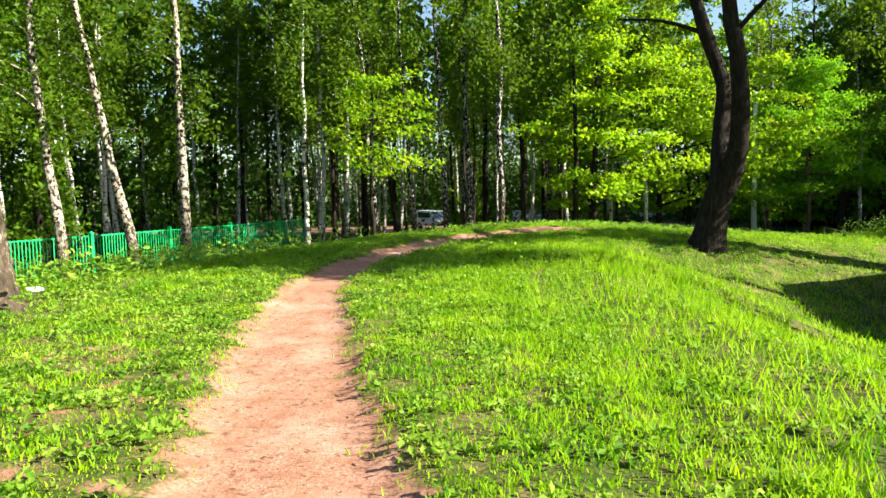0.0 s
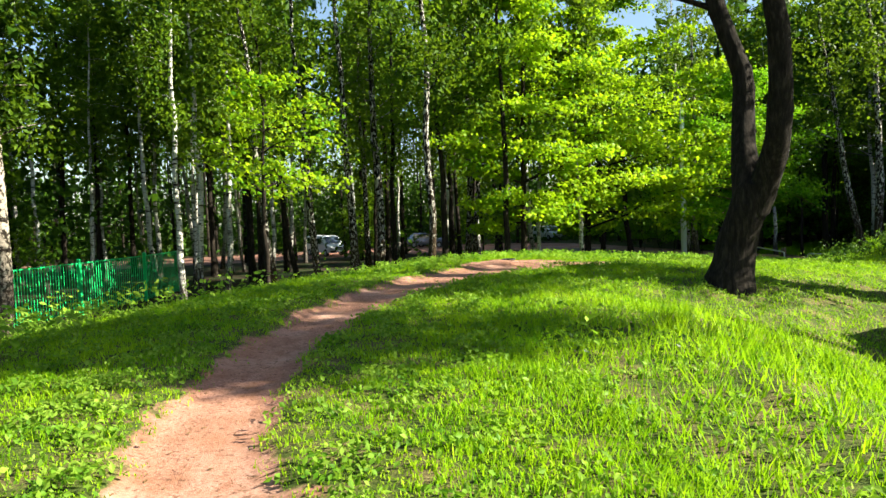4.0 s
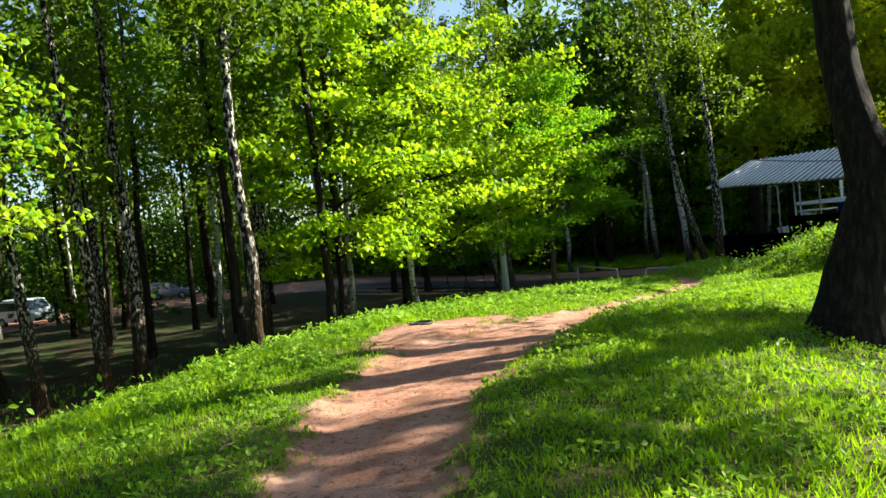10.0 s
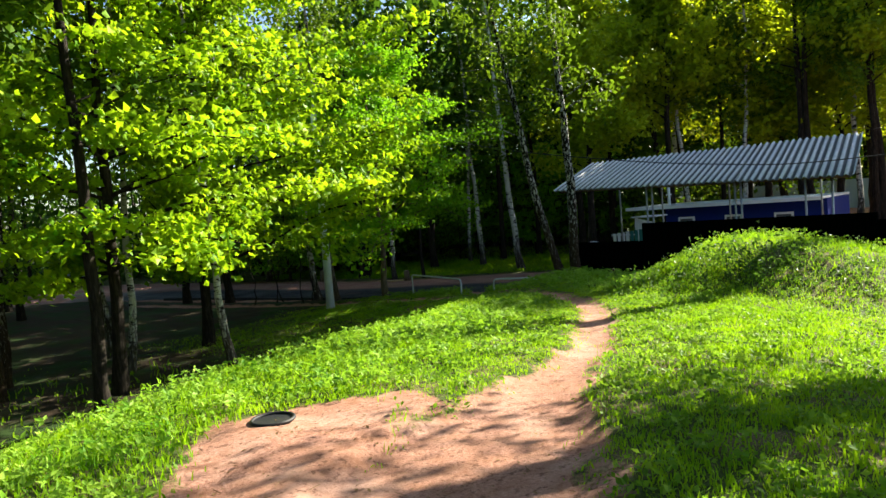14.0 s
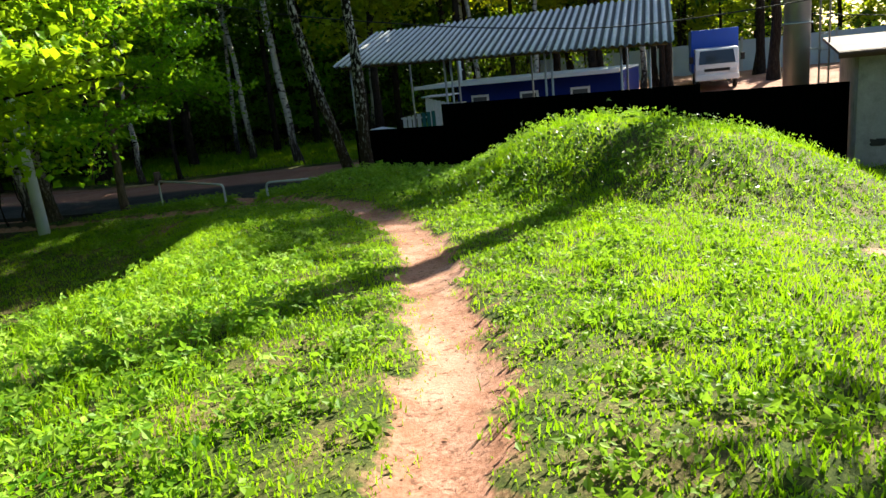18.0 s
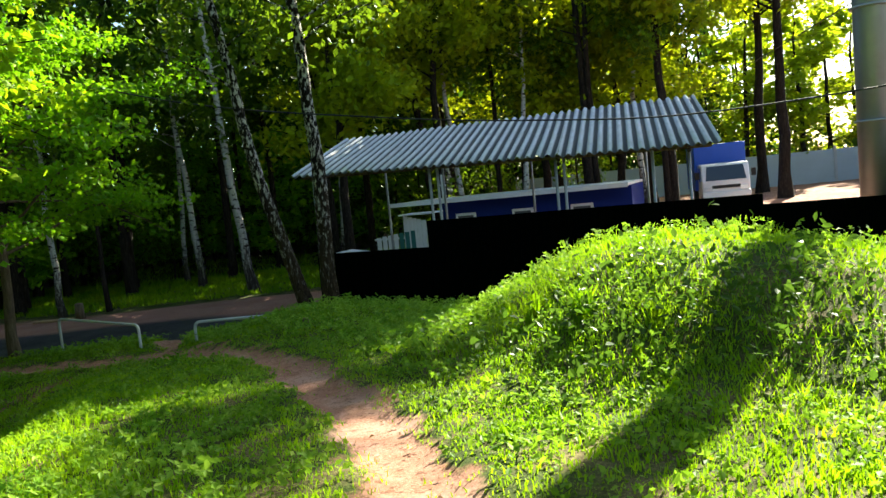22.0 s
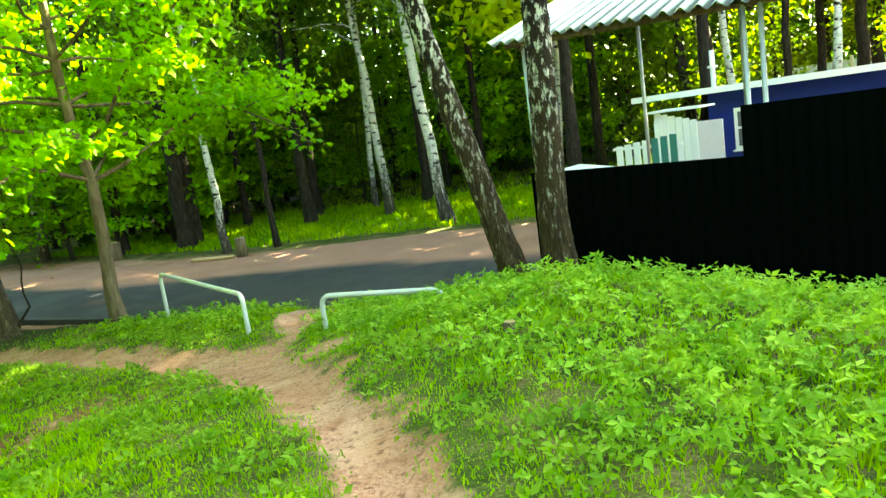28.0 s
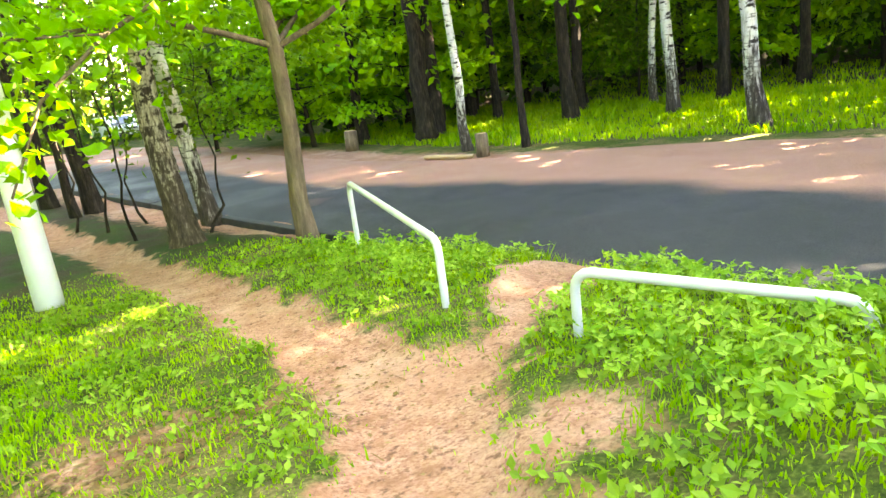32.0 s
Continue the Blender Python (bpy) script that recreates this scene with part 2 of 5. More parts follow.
def bark_material(name, cols, patch=None, scale=6.0, foot_high=0.45, scarred=0.54, scar=3.2, scar_stretch=(1.1, 1.1, 2.6)):
    """Bark: long vertical cracks; with patch a pale birch with dark scars and a rough dark foot."""
    m, nt, b = shader(name)
    cracks = noisy(nt, scale, 8, 0.7, (2.2, 2.2, 0.45))
    col = ramp(nt, cracks, [(0.3, cols[0]), (0.5, cols[1]), (0.72, cols[2])])
    height = cracks
    if patch:
        scars = noisy(nt, scar, 6, 0.62, scar_stretch)
        bands = noisy(nt, 9.0, 3, 0.5, (0.35, 0.35, 3.0))
        spots = ramp(nt, scars, [(scarred, (0, 0, 0)), (scarred + 0.06, (1, 1, 1))])
        lines = ramp(nt, bands, [(0.6, (0, 0, 0)), (0.66, (1, 1, 1))])
        white = mixed(nt, lines, patch, tuple(c * 0.35 for c in patch))
        white = mixed(nt, spots, white, cols[0])
        co = nt.nodes.new("ShaderNodeTexCoord")
        sep = nt.nodes.new("ShaderNodeSeparateXYZ")
        nt.links.new(co.outputs["Object"], sep.inputs[0])
        add = nt.nodes.new("ShaderNodeMath")
        add.operation = "MULTIPLY_ADD"
        add.inputs[1].default_value, add.inputs[2].default_value = 3.2, -1.6
        nt.links.new(cracks, add.inputs[0])
        low = nt.nodes.new("ShaderNodeMath")
        low.operation = "MULTIPLY_ADD"
        low.inputs[1].default_value = foot_high
        nt.links.new(sep.outputs[2], low.inputs[0])
        nt.links.new(add.outputs[0], low.inputs[2])
        foot = ramp(nt, low.outputs[0], [(0.35, (0, 0, 0)), (1.0, (1, 1, 1))])
        col = mixed(nt, foot, col, white)
    nt.links.new(col, b.inputs["Base Color"])
    b.inputs["Roughness"].default_value = 0.92
    b.inputs["Specular IOR Level"].default_value = 0.12
    bump(nt, b, height, 1.0, 0.05)
    return m


def ground_material():
    m, nt, b = shader("earth_and_turf")
    geo = nt.nodes.new("ShaderNodeNewGeometry")

    def wnoise(scale, detail=5.0):
        n = node(nt, "TexNoise", Scale=scale, Detail=detail, Roughness=0.65)
        nt.links.new(geo.outputs["Position"], n.inputs["Vector"])
        return n.outputs["Fac"]

    def attr(name):
        a = nt.nodes.new("ShaderNodeAttribute")
        a.attribute_name = name
        return a.outputs["Fac"]
    fine, mid, big = wnoise(38.0, 8.0), wnoise(5.0), wnoise(0.7)
    earth = ramp(nt, fine, [(0.32, (0.1, 0.045, 0.026)), (0.45, (0.29, 0.138, 0.096)), (0.68, (0.44, 0.25, 0.185))])
    earth = mixed(nt, ramp(nt, mid, [(0.42, (0, 0, 0)), (0.68, (0.9, 0.9, 0.9))]), earth, (0.2, 0.09, 0.05))
    earth = mixed(nt, ramp(nt, big, [(0.4, (0, 0, 0)), (0.66, (0.55, 0.55, 0.55))]), earth, (0.27, 0.13, 0.08))
    earth = mixed(nt, ramp(nt, wnoise(1.1, 4.0), [(0.5, (0, 0, 0)), (0.7, (0.4, 0.4, 0.4))]), earth, (0.52, 0.35, 0.28))
    earth = mixed(nt, ramp(nt, wnoise(15.0, 7.0), [(0.56, (0, 0, 0)), (0.64, (0.8, 0.8, 0.8))]), earth, (0.1, 0.045, 0.026))
    turf = ramp(nt, fine, [(0.3, (0.012, 0.022, 0.004)), (0.52, (0.04, 0.06, 0.008)), (0.75, (0.12, 0.13, 0.025))])
    dry = ramp(nt, fine, [(0.3, (0.04, 0.03, 0.012)), (0.52, (0.13, 0.1, 0.04)), (0.75, (0.26, 0.21, 0.1))])
    turf = mixed(nt, ramp(nt, wnoise(1.6), [(0.46, (0, 0, 0)), (0.62, (0.85, 0.85, 0.85))]), turf, dry)
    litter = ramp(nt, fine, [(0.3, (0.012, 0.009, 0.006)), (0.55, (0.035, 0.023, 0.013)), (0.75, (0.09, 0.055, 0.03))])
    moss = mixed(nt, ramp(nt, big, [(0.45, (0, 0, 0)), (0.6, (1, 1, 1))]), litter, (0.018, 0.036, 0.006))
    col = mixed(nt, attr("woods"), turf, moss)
    edge = nt.nodes.new("ShaderNodeMath")
    edge.operation = "MULTIPLY_ADD"
    edge.inputs[1].default_value, edge.inputs[2].default_value = 1.1, -0.55
    nt.links.new(mid, edge.inputs[0])
    sm = nt.nodes.new("ShaderNodeMath")
    sm.operation = "ADD"
    nt.links.new(attr("worn"), sm.inputs[0])
    nt.links.new(edge.outputs[0], sm.inputs[1])
    col = mixed(nt, ramp(nt, sm.outputs[0], [(0.38, (0, 0, 0)), (0.62, (1, 1, 1))]), col, earth)
    nt.links.new(col, b.inputs["Base Color"])
    b.inputs["Roughness"].default_value = 0.95
    b.inputs["Specular IOR Level"].default_value = 0.15
    bump(nt, b, fine, 0.4, 0.03)
    return m


def asphalt_material():
    m, nt, b = shader("asphalt")
    geo = nt.nodes.new("ShaderNodeNewGeometry")
    n1 = node(nt, "TexNoise", Scale=60.0, Detail=6.0)
    n2 = node(nt, "TexNoise", Scale=0.45, Detail=5.0)
    for n in (n1, n2):
        nt.links.new(geo.outputs["Position"], n.inputs["Vector"])
    a = nt.nodes.new("ShaderNodeAttribute")
    a.attribute_name = "dust"
    tar = ramp(nt, n1.outputs["Fac"], [(0.35, (0.018, 0.018, 0.02)), (0.65, (0.05, 0.049, 0.053))])
    dust = ramp(nt, n1.outputs["Fac"], [(0.35, (0.2, 0.092, 0.064)), (0.65, (0.36, 0.19, 0.14))])
    add = nt.nodes.new("ShaderNodeMath")
    add.operation = "MULTIPLY_ADD"
    add.inputs[1].default_value, add.inputs[2].default_value = 1.0, -0.5
    nt.links.new(n2.outputs["Fac"], add.inputs[0])
    sm = nt.nodes.new("ShaderNodeMath")
    sm.operation = "ADD"
    nt.links.new(a.outputs["Fac"], sm.inputs[0])
    nt.links.new(add.outputs[0], sm.inputs[1])
    col = mixed(nt, ramp(nt, sm.outputs[0], [(0.3, (0, 0, 0)), (0.75, (1, 1, 1))]), tar, dust)
    nt.links.new(col, b.inputs["Base Color"])
    rough = ramp(nt, n2.outputs["Fac"], [(0.4, (0.55, 0.55, 0.55)), (0.65, (0.9, 0.9, 0.9))])
    nt.links.new(rough, b.inputs["Roughness"])
    b.inputs["Specular IOR Level"].default_value = 0.18
    bump(nt, b, n1.outputs["Fac"], 0.4, 0.01)
    return m


def glass_material(name, tint=(0.02, 0.03, 0.04)):
    m, nt, b = shader(name)
    b.inputs["Base Color"].default_value = (*tint, 1)
    b.inputs["Roughness"].default_value = 0.06
    b.inputs["Specular IOR Level"].default_value = 0.8
    return m


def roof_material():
    """Weathered fibre cement: pale ridges, ragged black tone along the valleys."""
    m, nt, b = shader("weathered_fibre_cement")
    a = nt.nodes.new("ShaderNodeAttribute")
    a.attribute_name = "valley_tone"
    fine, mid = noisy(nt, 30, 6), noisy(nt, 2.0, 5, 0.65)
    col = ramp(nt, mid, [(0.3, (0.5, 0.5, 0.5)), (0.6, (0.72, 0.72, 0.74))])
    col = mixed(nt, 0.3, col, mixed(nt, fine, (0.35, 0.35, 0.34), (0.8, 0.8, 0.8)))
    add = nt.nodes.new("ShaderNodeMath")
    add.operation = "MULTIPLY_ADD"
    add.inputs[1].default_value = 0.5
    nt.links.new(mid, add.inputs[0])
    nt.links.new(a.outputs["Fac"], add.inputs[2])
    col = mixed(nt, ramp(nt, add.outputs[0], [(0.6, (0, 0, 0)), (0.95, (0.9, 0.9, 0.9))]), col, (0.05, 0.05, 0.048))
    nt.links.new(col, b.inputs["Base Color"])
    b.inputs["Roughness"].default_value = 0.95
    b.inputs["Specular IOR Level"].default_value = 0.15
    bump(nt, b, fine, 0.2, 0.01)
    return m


M_GROUND, M_ASPHALT = ground_material(), asphalt_material()
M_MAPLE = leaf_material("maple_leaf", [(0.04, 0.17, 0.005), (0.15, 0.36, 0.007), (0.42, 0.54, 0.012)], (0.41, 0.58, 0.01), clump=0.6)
# Darker copy of the maple leaf, with shade put into its colours.
M_MAPLE_SHADED = leaf_material("shaded_maple_leaf", [(0.04, 0.16, 0.004), (0.11, 0.31, 0.006), (0.26, 0.44, 0.01)], (0.24, 0.48, 0.008), clump=0.8)
M_OLIVE_LEAF = leaf_material("olive_leaf", [(0.07, 0.15, 0.004), (0.19, 0.29, 0.006), (0.37, 0.44, 0.01)], (0.6, 0.66, 0.012))
M_BIRCH_LEAF = leaf_material("birch_leaf", [(0.022, 0.06, 0.004), (0.055, 0.12, 0.006), (0.12, 0.2, 0.008)], (0.16, 0.24, 0.008))
M_OAK_LEAF = leaf_material("dark_leaf", [(0.025, 0.075, 0.004), (0.06, 0.14, 0.006), (0.13, 0.22, 0.008)], (0.18, 0.28, 0.008))
M_WEED = leaf_material("weed_leaf", [(0.045, 0.15, 0.008), (0.15, 0.33, 0.014), (0.38, 0.52, 0.07)], (0.22, 0.38, 0.014), 0.5, 1.6)
# Dark weed leaf; on the mound its darkness stands for shade.
M_DARK_WEED = leaf_material("dark_weed_leaf", [(0.015, 0.045, 0.006), (0.035, 0.085, 0.01), (0.09, 0.16, 0.02)], (0.07, 0.13, 0.01), 0.4, 1.6)
M_GRASS = leaf_material("grass_blade", [(0.05, 0.19, 0.003), (0.16, 0.35, 0.005), (0.36, 0.48, 0.012)], (0.28, 0.47, 0.006), 0.55, 0.9)
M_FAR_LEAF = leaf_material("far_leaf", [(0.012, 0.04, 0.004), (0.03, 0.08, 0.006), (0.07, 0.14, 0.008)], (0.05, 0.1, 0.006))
# Brighter leaf: the glow of back light is put into its colours.
M_LIT_LEAF = leaf_material("sunlit_tint_leaf", [(0.06, 0.14, 0.004), (0.17, 0.28, 0.006), (0.34, 0.42, 0.012)], (0.46, 0.54, 0.014))
M_DRY = leaf_material("dry_leaf", [(0.1, 0.06, 0.03), (0.22, 0.13, 0.06), (0.34, 0.24, 0.12)], (0.2, 0.12, 0.05), 0.7, 2.0)
M_BIRCH = bark_material("birch_bark", [(0.014, 0.011, 0.009), (0.045, 0.037, 0.03), (0.12, 0.1, 0.085)], (0.44, 0.42, 0.38))
M_BIRCH_OLD = bark_material("old_birch_bark", [(0.008, 0.006, 0.004), (0.034, 0.021, 0.011), (0.11, 0.075, 0.042)], (0.4, 0.38, 0.33), 13.0, 0.3, 0.435, 9.5, (1.5, 1.5, 0.7))
M_BIRCH_TAN = bark_material("tan_birch_bark", [(0.016, 0.012, 0.009), (0.06, 0.045, 0.03), (0.16, 0.12, 0.085)], (0.34, 0.29, 0.23), 8.0, 0.34, 0.49, 6.0, (1.3, 1.3, 1.1))
M_BARK = bark_material("dark_bark", [(0.005, 0.004, 0.003), (0.017, 0.013, 0.01), (0.05, 0.04, 0.03)], None, 7.0)
M_BROWN_BARK = bark_material("smooth_brown_bark", [(0.05, 0.035, 0.022), (0.12, 0.085, 0.055), (0.2, 0.15, 0.1)], None, 5.0)
M_FENCE_GREEN = paint("green_fence_paint", (0.0, 0.28, 0.06), 0.4, 0, 0.2, (0.0, 0.12, 0.04))
M_FENCE_PALE = paint("pale_green_post_paint", (0.015, 0.44, 0.12), 0.4, 0, 0.2, (0.01, 0.18, 0.05))
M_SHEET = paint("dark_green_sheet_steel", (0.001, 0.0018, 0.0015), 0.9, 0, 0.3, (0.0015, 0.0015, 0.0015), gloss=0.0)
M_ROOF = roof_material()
M_STEEL = paint("galvanised_steel", (0.33, 0.35, 0.37), 0.45, 0.6, 0.4, (0.2, 0.17, 0.14))
M_RAIL = paint("chalky_white_rail_paint", (0.45, 0.45, 0.45), 0.5, 0, 0.5, (0.25, 0.22, 0.2), 6)
M_WHITEWASH = paint("whitewashed_concrete", (0.78, 0.78, 0.8), 0.8, 0, 0.3, (0.35, 0.33, 0.3), 2.5)
M_CONCRETE = paint("grey_concrete", (0.4, 0.4, 0.4), 0.9, 0, 0.6, (0.16, 0.15, 0.14), 0.9, 25)
def stained_concrete():
    """Old plaster: grey, with dark ragged patches where it fell off, and damp at the foot of each."""
    m, nt, b = shader("stained_concrete")
    fine, mid, big = noisy(nt, 30, 8), noisy(nt, 2.6, 6, 0.7), noisy(nt, 0.8, 7, 0.62, (1, 1.2, 0.9))
    col = ramp(nt, mid, [(0.3, (0.13, 0.13, 0.13)), (0.5, (0.24, 0.235, 0.24)), (0.7, (0.33, 0.325, 0.33))])
    col = mixed(nt, ramp(nt, big, [(0.56, (0, 0, 0)), (0.585, (0.85, 0.85, 0.85))]), col, (0.09, 0.085, 0.08))
    col = mixed(nt, 0.25, col, mixed(nt, fine, (0.15, 0.15, 0.15), (0.5, 0.5, 0.5)))
    nt.links.new(col, b.inputs["Base Color"])
    b.inputs["Roughness"].default_value = 0.92
    bump(nt, b, mid, 0.4, 0.03)
    return m


M_STAINED = stained_concrete()
M_KIOSK = paint("olive_grey_slab", (0.15, 0.145, 0.1), 0.7, 0, 0.3, (0.12, 0.12, 0.1), 1.2, 30)
M_FELT = paint("black_roofing_felt", (0.02, 0.02, 0.022), 0.85, 0, 0.3)
M_RUST = paint("rusty_brown_roof_sheet", (0.085, 0.05, 0.045), 0.9, 0.0, 0.5, (0.09, 0.05, 0.04), 1.5)
M_BLUE = paint("cobalt_blue_paint", (0.004, 0.018, 0.17), 0.6, 0, 0.25, (0.006, 0.012, 0.08), gloss=0.2)
M_TARP = paint("blue_truck_tarpaulin", (0.012, 0.08, 0.5), 0.55, 0, 0.25, (0.02, 0.05, 0.25))
M_WHITE = paint("white_paint", (0.78, 0.79, 0.8), 0.4, 0, 0.15, (0.4, 0.38, 0.35))
M_CAR_WHITE = paint("white_car_lacquer", (0.75, 0.76, 0.78), 0.2, 0, 0.08)
M_CAR_GREY = paint("blue_grey_car_lacquer", (0.2, 0.25, 0.36), 0.2, 0.3, 0.08)
M_GLASS = glass_material("dark_glass")
M_WINDOW = glass_material("window_glass", (0.1, 0.11, 0.12))
M_RUBBER = paint("black_rubber", (0.015, 0.015, 0.015), 0.85, 0, 0.1)
M_LAMP = paint("headlamp_glass", (0.7, 0.72, 0.75), 0.15, 0.2, 0.05)
M_PANEL = paint("pale_blue_grey_fence_sheet", (0.36, 0.42, 0.48), 0.6, 0.1, 0.35, (0.2, 0.2, 0.2), 0.8)
M_TEAL = paint("teal_board_paint", (0.02, 0.16, 0.15), 0.6, 0, 0.2)
M_WIRE = paint("black_cable_sheath", (0.01, 0.01, 0.01), 0.6, 0, 0.05)
M_STUMP = paint("cut_pale_wood", (0.42, 0.27, 0.14), 0.85, 0, 0.5, (0.14, 0.09, 0.05), 6)
M_HOLE = paint("cast_iron", (0.015, 0.015, 0.017), 0.6, 0.5, 0.3)


# ---- mesh tools ----
def mesh_np(name, v, quads=(), tris=(), mats=(), shade=True):
    """A mesh from arrays."""
    me = bpy.data.meshes.new(name)
    v, quads, tris = np.asarray(v, np.float32).reshape(-1, 3), np.asarray(quads, np.int32).reshape(-1, 4), np.asarray(tris, np.int32).reshape(-1, 3)
    me.vertices.add(len(v))
    me.vertices.foreach_set("co", v.ravel())
    loops = np.concatenate([quads.ravel(), tris.ravel()])
    sizes = np.concatenate([np.full(len(quads), 4), np.full(len(tris), 3)]).astype(np.int32)
    me.loops.add(len(loops))
    me.loops.foreach_set("vertex_index", loops)
    me.polygons.add(len(sizes))
    me.polygons.foreach_set("loop_start", np.concatenate([[0], np.cumsum(sizes)[:-1]]).astype(np.int32))
    me.polygons.foreach_set("use_smooth", np.full(len(sizes), shade))
    for m in mats:
        me.materials.append(m)
    me.update(calc_edges=True)
    return me


def part(name, data, material, parent=None, label="", m=None):
    """One mesh object (from a bmesh or a mesh) under a thing or under a part."""
    if isinstance(data, bmesh.types.BMesh):
        me = bpy.data.meshes.new(name)
        data.to_mesh(me)
        data.free()
        data = me
    if material and not data.materials:
        data.materials.append(material)
    ob = new(name, data)
    if parent:
        ob.parent = parent
    if m is not None:
        ob.matrix_local = m
    if label:
        tagged(ob, label)
    return ob


def thing(name, m, label, category, group="", kind=""):
    ob = new(name)
    ob.empty_display_size = 0.2
    ob.matrix_world = m
    return tagged(ob, label, category, group, kind)


def box(sx, sy, sz, x=0, y=0, z=0, bevel=0.0, bm=None):
    """A box whose base centre is at x, y, z."""
    keep = bm is not None
    b = bmesh.new()
    bmesh.ops.create_cube(b, size=1, matrix=Matrix.Translation((x, y, z + sz / 2)) @ Matrix.Diagonal((sx, sy, sz, 1)))
    if bevel:
        bmesh.ops.bevel(b, geom=b.edges[:], offset=bevel, segments=2, affect="EDGES", profile=0.6)
    if keep:
        tmp = bpy.data.meshes.new("tmp")
        b.to_mesh(tmp)
        b.free()
        bm.from_mesh(tmp)
        bpy.data.meshes.remove(tmp)
        return bm
    return b


def cyl(r1, r2, h, x=0, y=0, z=0, sides=16, turn=None):
    b = bmesh.new()
    m = Matrix.Translation((x, y, z)) @ (turn or Matrix()) @ Matrix.Translation((0, 0, h / 2))
    bmesh.ops.create_cone(b, cap_ends=True, segments=sides, radius1=r1, radius2=r2, depth=h, matrix=m)
    for f in b.faces:
        f.smooth = len(f.verts) == 4
    return b


def tube(pts, radii, sides=8, wob=0.0, seed=0):
    """Vertices and quads of a tube along points."""
    pts = np.asarray(pts, float)
    n = len(pts)
    radii = np.broadcast_to(np.asarray(radii, float), (n,))
    t = np.gradient(pts, axis=0)
    t /= np.linalg.norm(t, axis=1)[:, None]
    ref = np.array([1.0, 0.13, 0.0]) if abs(t[0, 2]) > 0.6 else np.array([0.05, 0.1, 1.0])
    u = np.cross(t, ref)
    u /= np.linalg.norm(u, axis=1)[:, None]
    w = np.cross(t, u)
    a = np.arange(sides) / sides * 2 * np.pi
    r = np.random.RandomState(seed)
    k = radii[:, None] * (1 + wob * (r.rand(n, sides) - 0.5))
    v = pts[:, None] + k[..., None] * (u[:, None] * np.cos(a)[None, :, None] + w[:, None] * np.sin(a)[None, :, None])
    i = np.arange(n - 1)[:, None] * sides
    j = np.arange(sides)[None]
    q = np.stack([i + j, i + (j + 1) % sides, i + sides + (j + 1) % sides, i + sides + j], -1).reshape(-1, 4)
    return v.reshape(-1, 3), q


class Soup:
    """Collects pieces of one mesh."""
    def __init__(self):
        self.v, self.q, self.t, self.n = [], [], [], 0

    def add(self, v, q=(), t=()):
        if len(q):
            self.q.append(np.asarray(q) + self.n)
        if len(t):
            self.t.append(np.asarray(t) + self.n)
        self.v.append(v)
        self.n += len(v)

    def mesh(self, name, mats, shade=True):
        return mesh_np(name, np.concatenate(self.v), np.concatenate(self.q) if self.q else (), np.concatenate(self.t) if self.t else (), mats, shade)


RHOMB = (np.array([(0, -0.5, 0), (0.3, -0.02, 0.07), (0, 0.5, 0), (-0.3, -0.02, 0.07)]), np.array([(0, 1, 2), (0, 2, 3)]))
OVAL = (np.array([(0, -0.5, 0), (0.24, -0.2, 0.05), (0.26, 0.12, 0.04), (0, 0.5, -0.06), (-0.26, 0.12, 0.04), (-0.24, -0.2, 0.05)]),
        np.array([(0, 1, 2), (0, 2, 3), (0, 3, 4), (0, 4, 5)]))
def leaflets(parts):
    v, t = [], []
    for ang, at_r, s in parts:
        ca, sa = math.cos(radians(ang)), math.sin(radians(ang))
        b = len(v)
        for a, w, h in ((0, 0, 0), (0.42, 0.26, 0.06), (1.0, 0, -0.06), (0.42, -0.26, 0.06)):
            u = at_r + a * s
            v.append((ca * u - sa * w * s, sa * u + ca * w * s, h * s))
        t += [(b, b + 1, b + 2), (b, b + 2, b + 3)]
    return np.array(v), np.array(t)


TRIO = leaflets(((90, 0.0, 0.62), (10, 0.02, 0.5), (170, 0.02, 0.5)))
TWIG = (np.array([(-0.03, -0.5, 0), (0.03, -0.5, 0.02), (0.05, 0.5, 0.02), (0.01, 0.5, 0)]), np.array([(0, 1, 2), (0, 2, 3)]))
LOBES = [(-90, 0.3), (-4, 0.5), (44, 0.33), (90, 0.56), (136, 0.33), (184, 0.5)]
LOBED = (np.array([(0, 0, 0.05)] + [(r * math.cos(radians(a)), r * math.sin(radians(a)), -0.08 * r) for a, r in LOBES]),
         np.array([(0, k + 1, (k + 1) % len(LOBES) + 1) for k in range(len(LOBES))]))


def leaves(rng, c, size, shape, up=0.6, to=(0, 0, 1)):
    """Vertices and triangles of one leaf of a shape at every centre."""
    c = np.asarray(c)
    n = len(c)
    nor = rng.normal(size=(n, 3)) * (1 - up) + np.array(to) * up
    nor /= np.linalg.norm(nor, axis=1)[:, None] + 1e-9
    tan = np.cross(nor, rng.normal(size=(n, 3)))
    tan /= np.linalg.norm(tan, axis=1)[:, None] + 1e-9
    bit = np.cross(nor, tan)
    s = np.broadcast_to(size, (n,))[:, None, None]
    p, t = shape
    v = c[:, None] + s * (p[None, :, 0, None] * tan[:, None] + p[None, :, 1, None] * bit[:, None] + p[None, :, 2, None] * nor[:, None])
    return v.reshape(-1, 3), (t[None] + np.arange(n)[:, None, None] * len(p)).reshape(-1, 3)


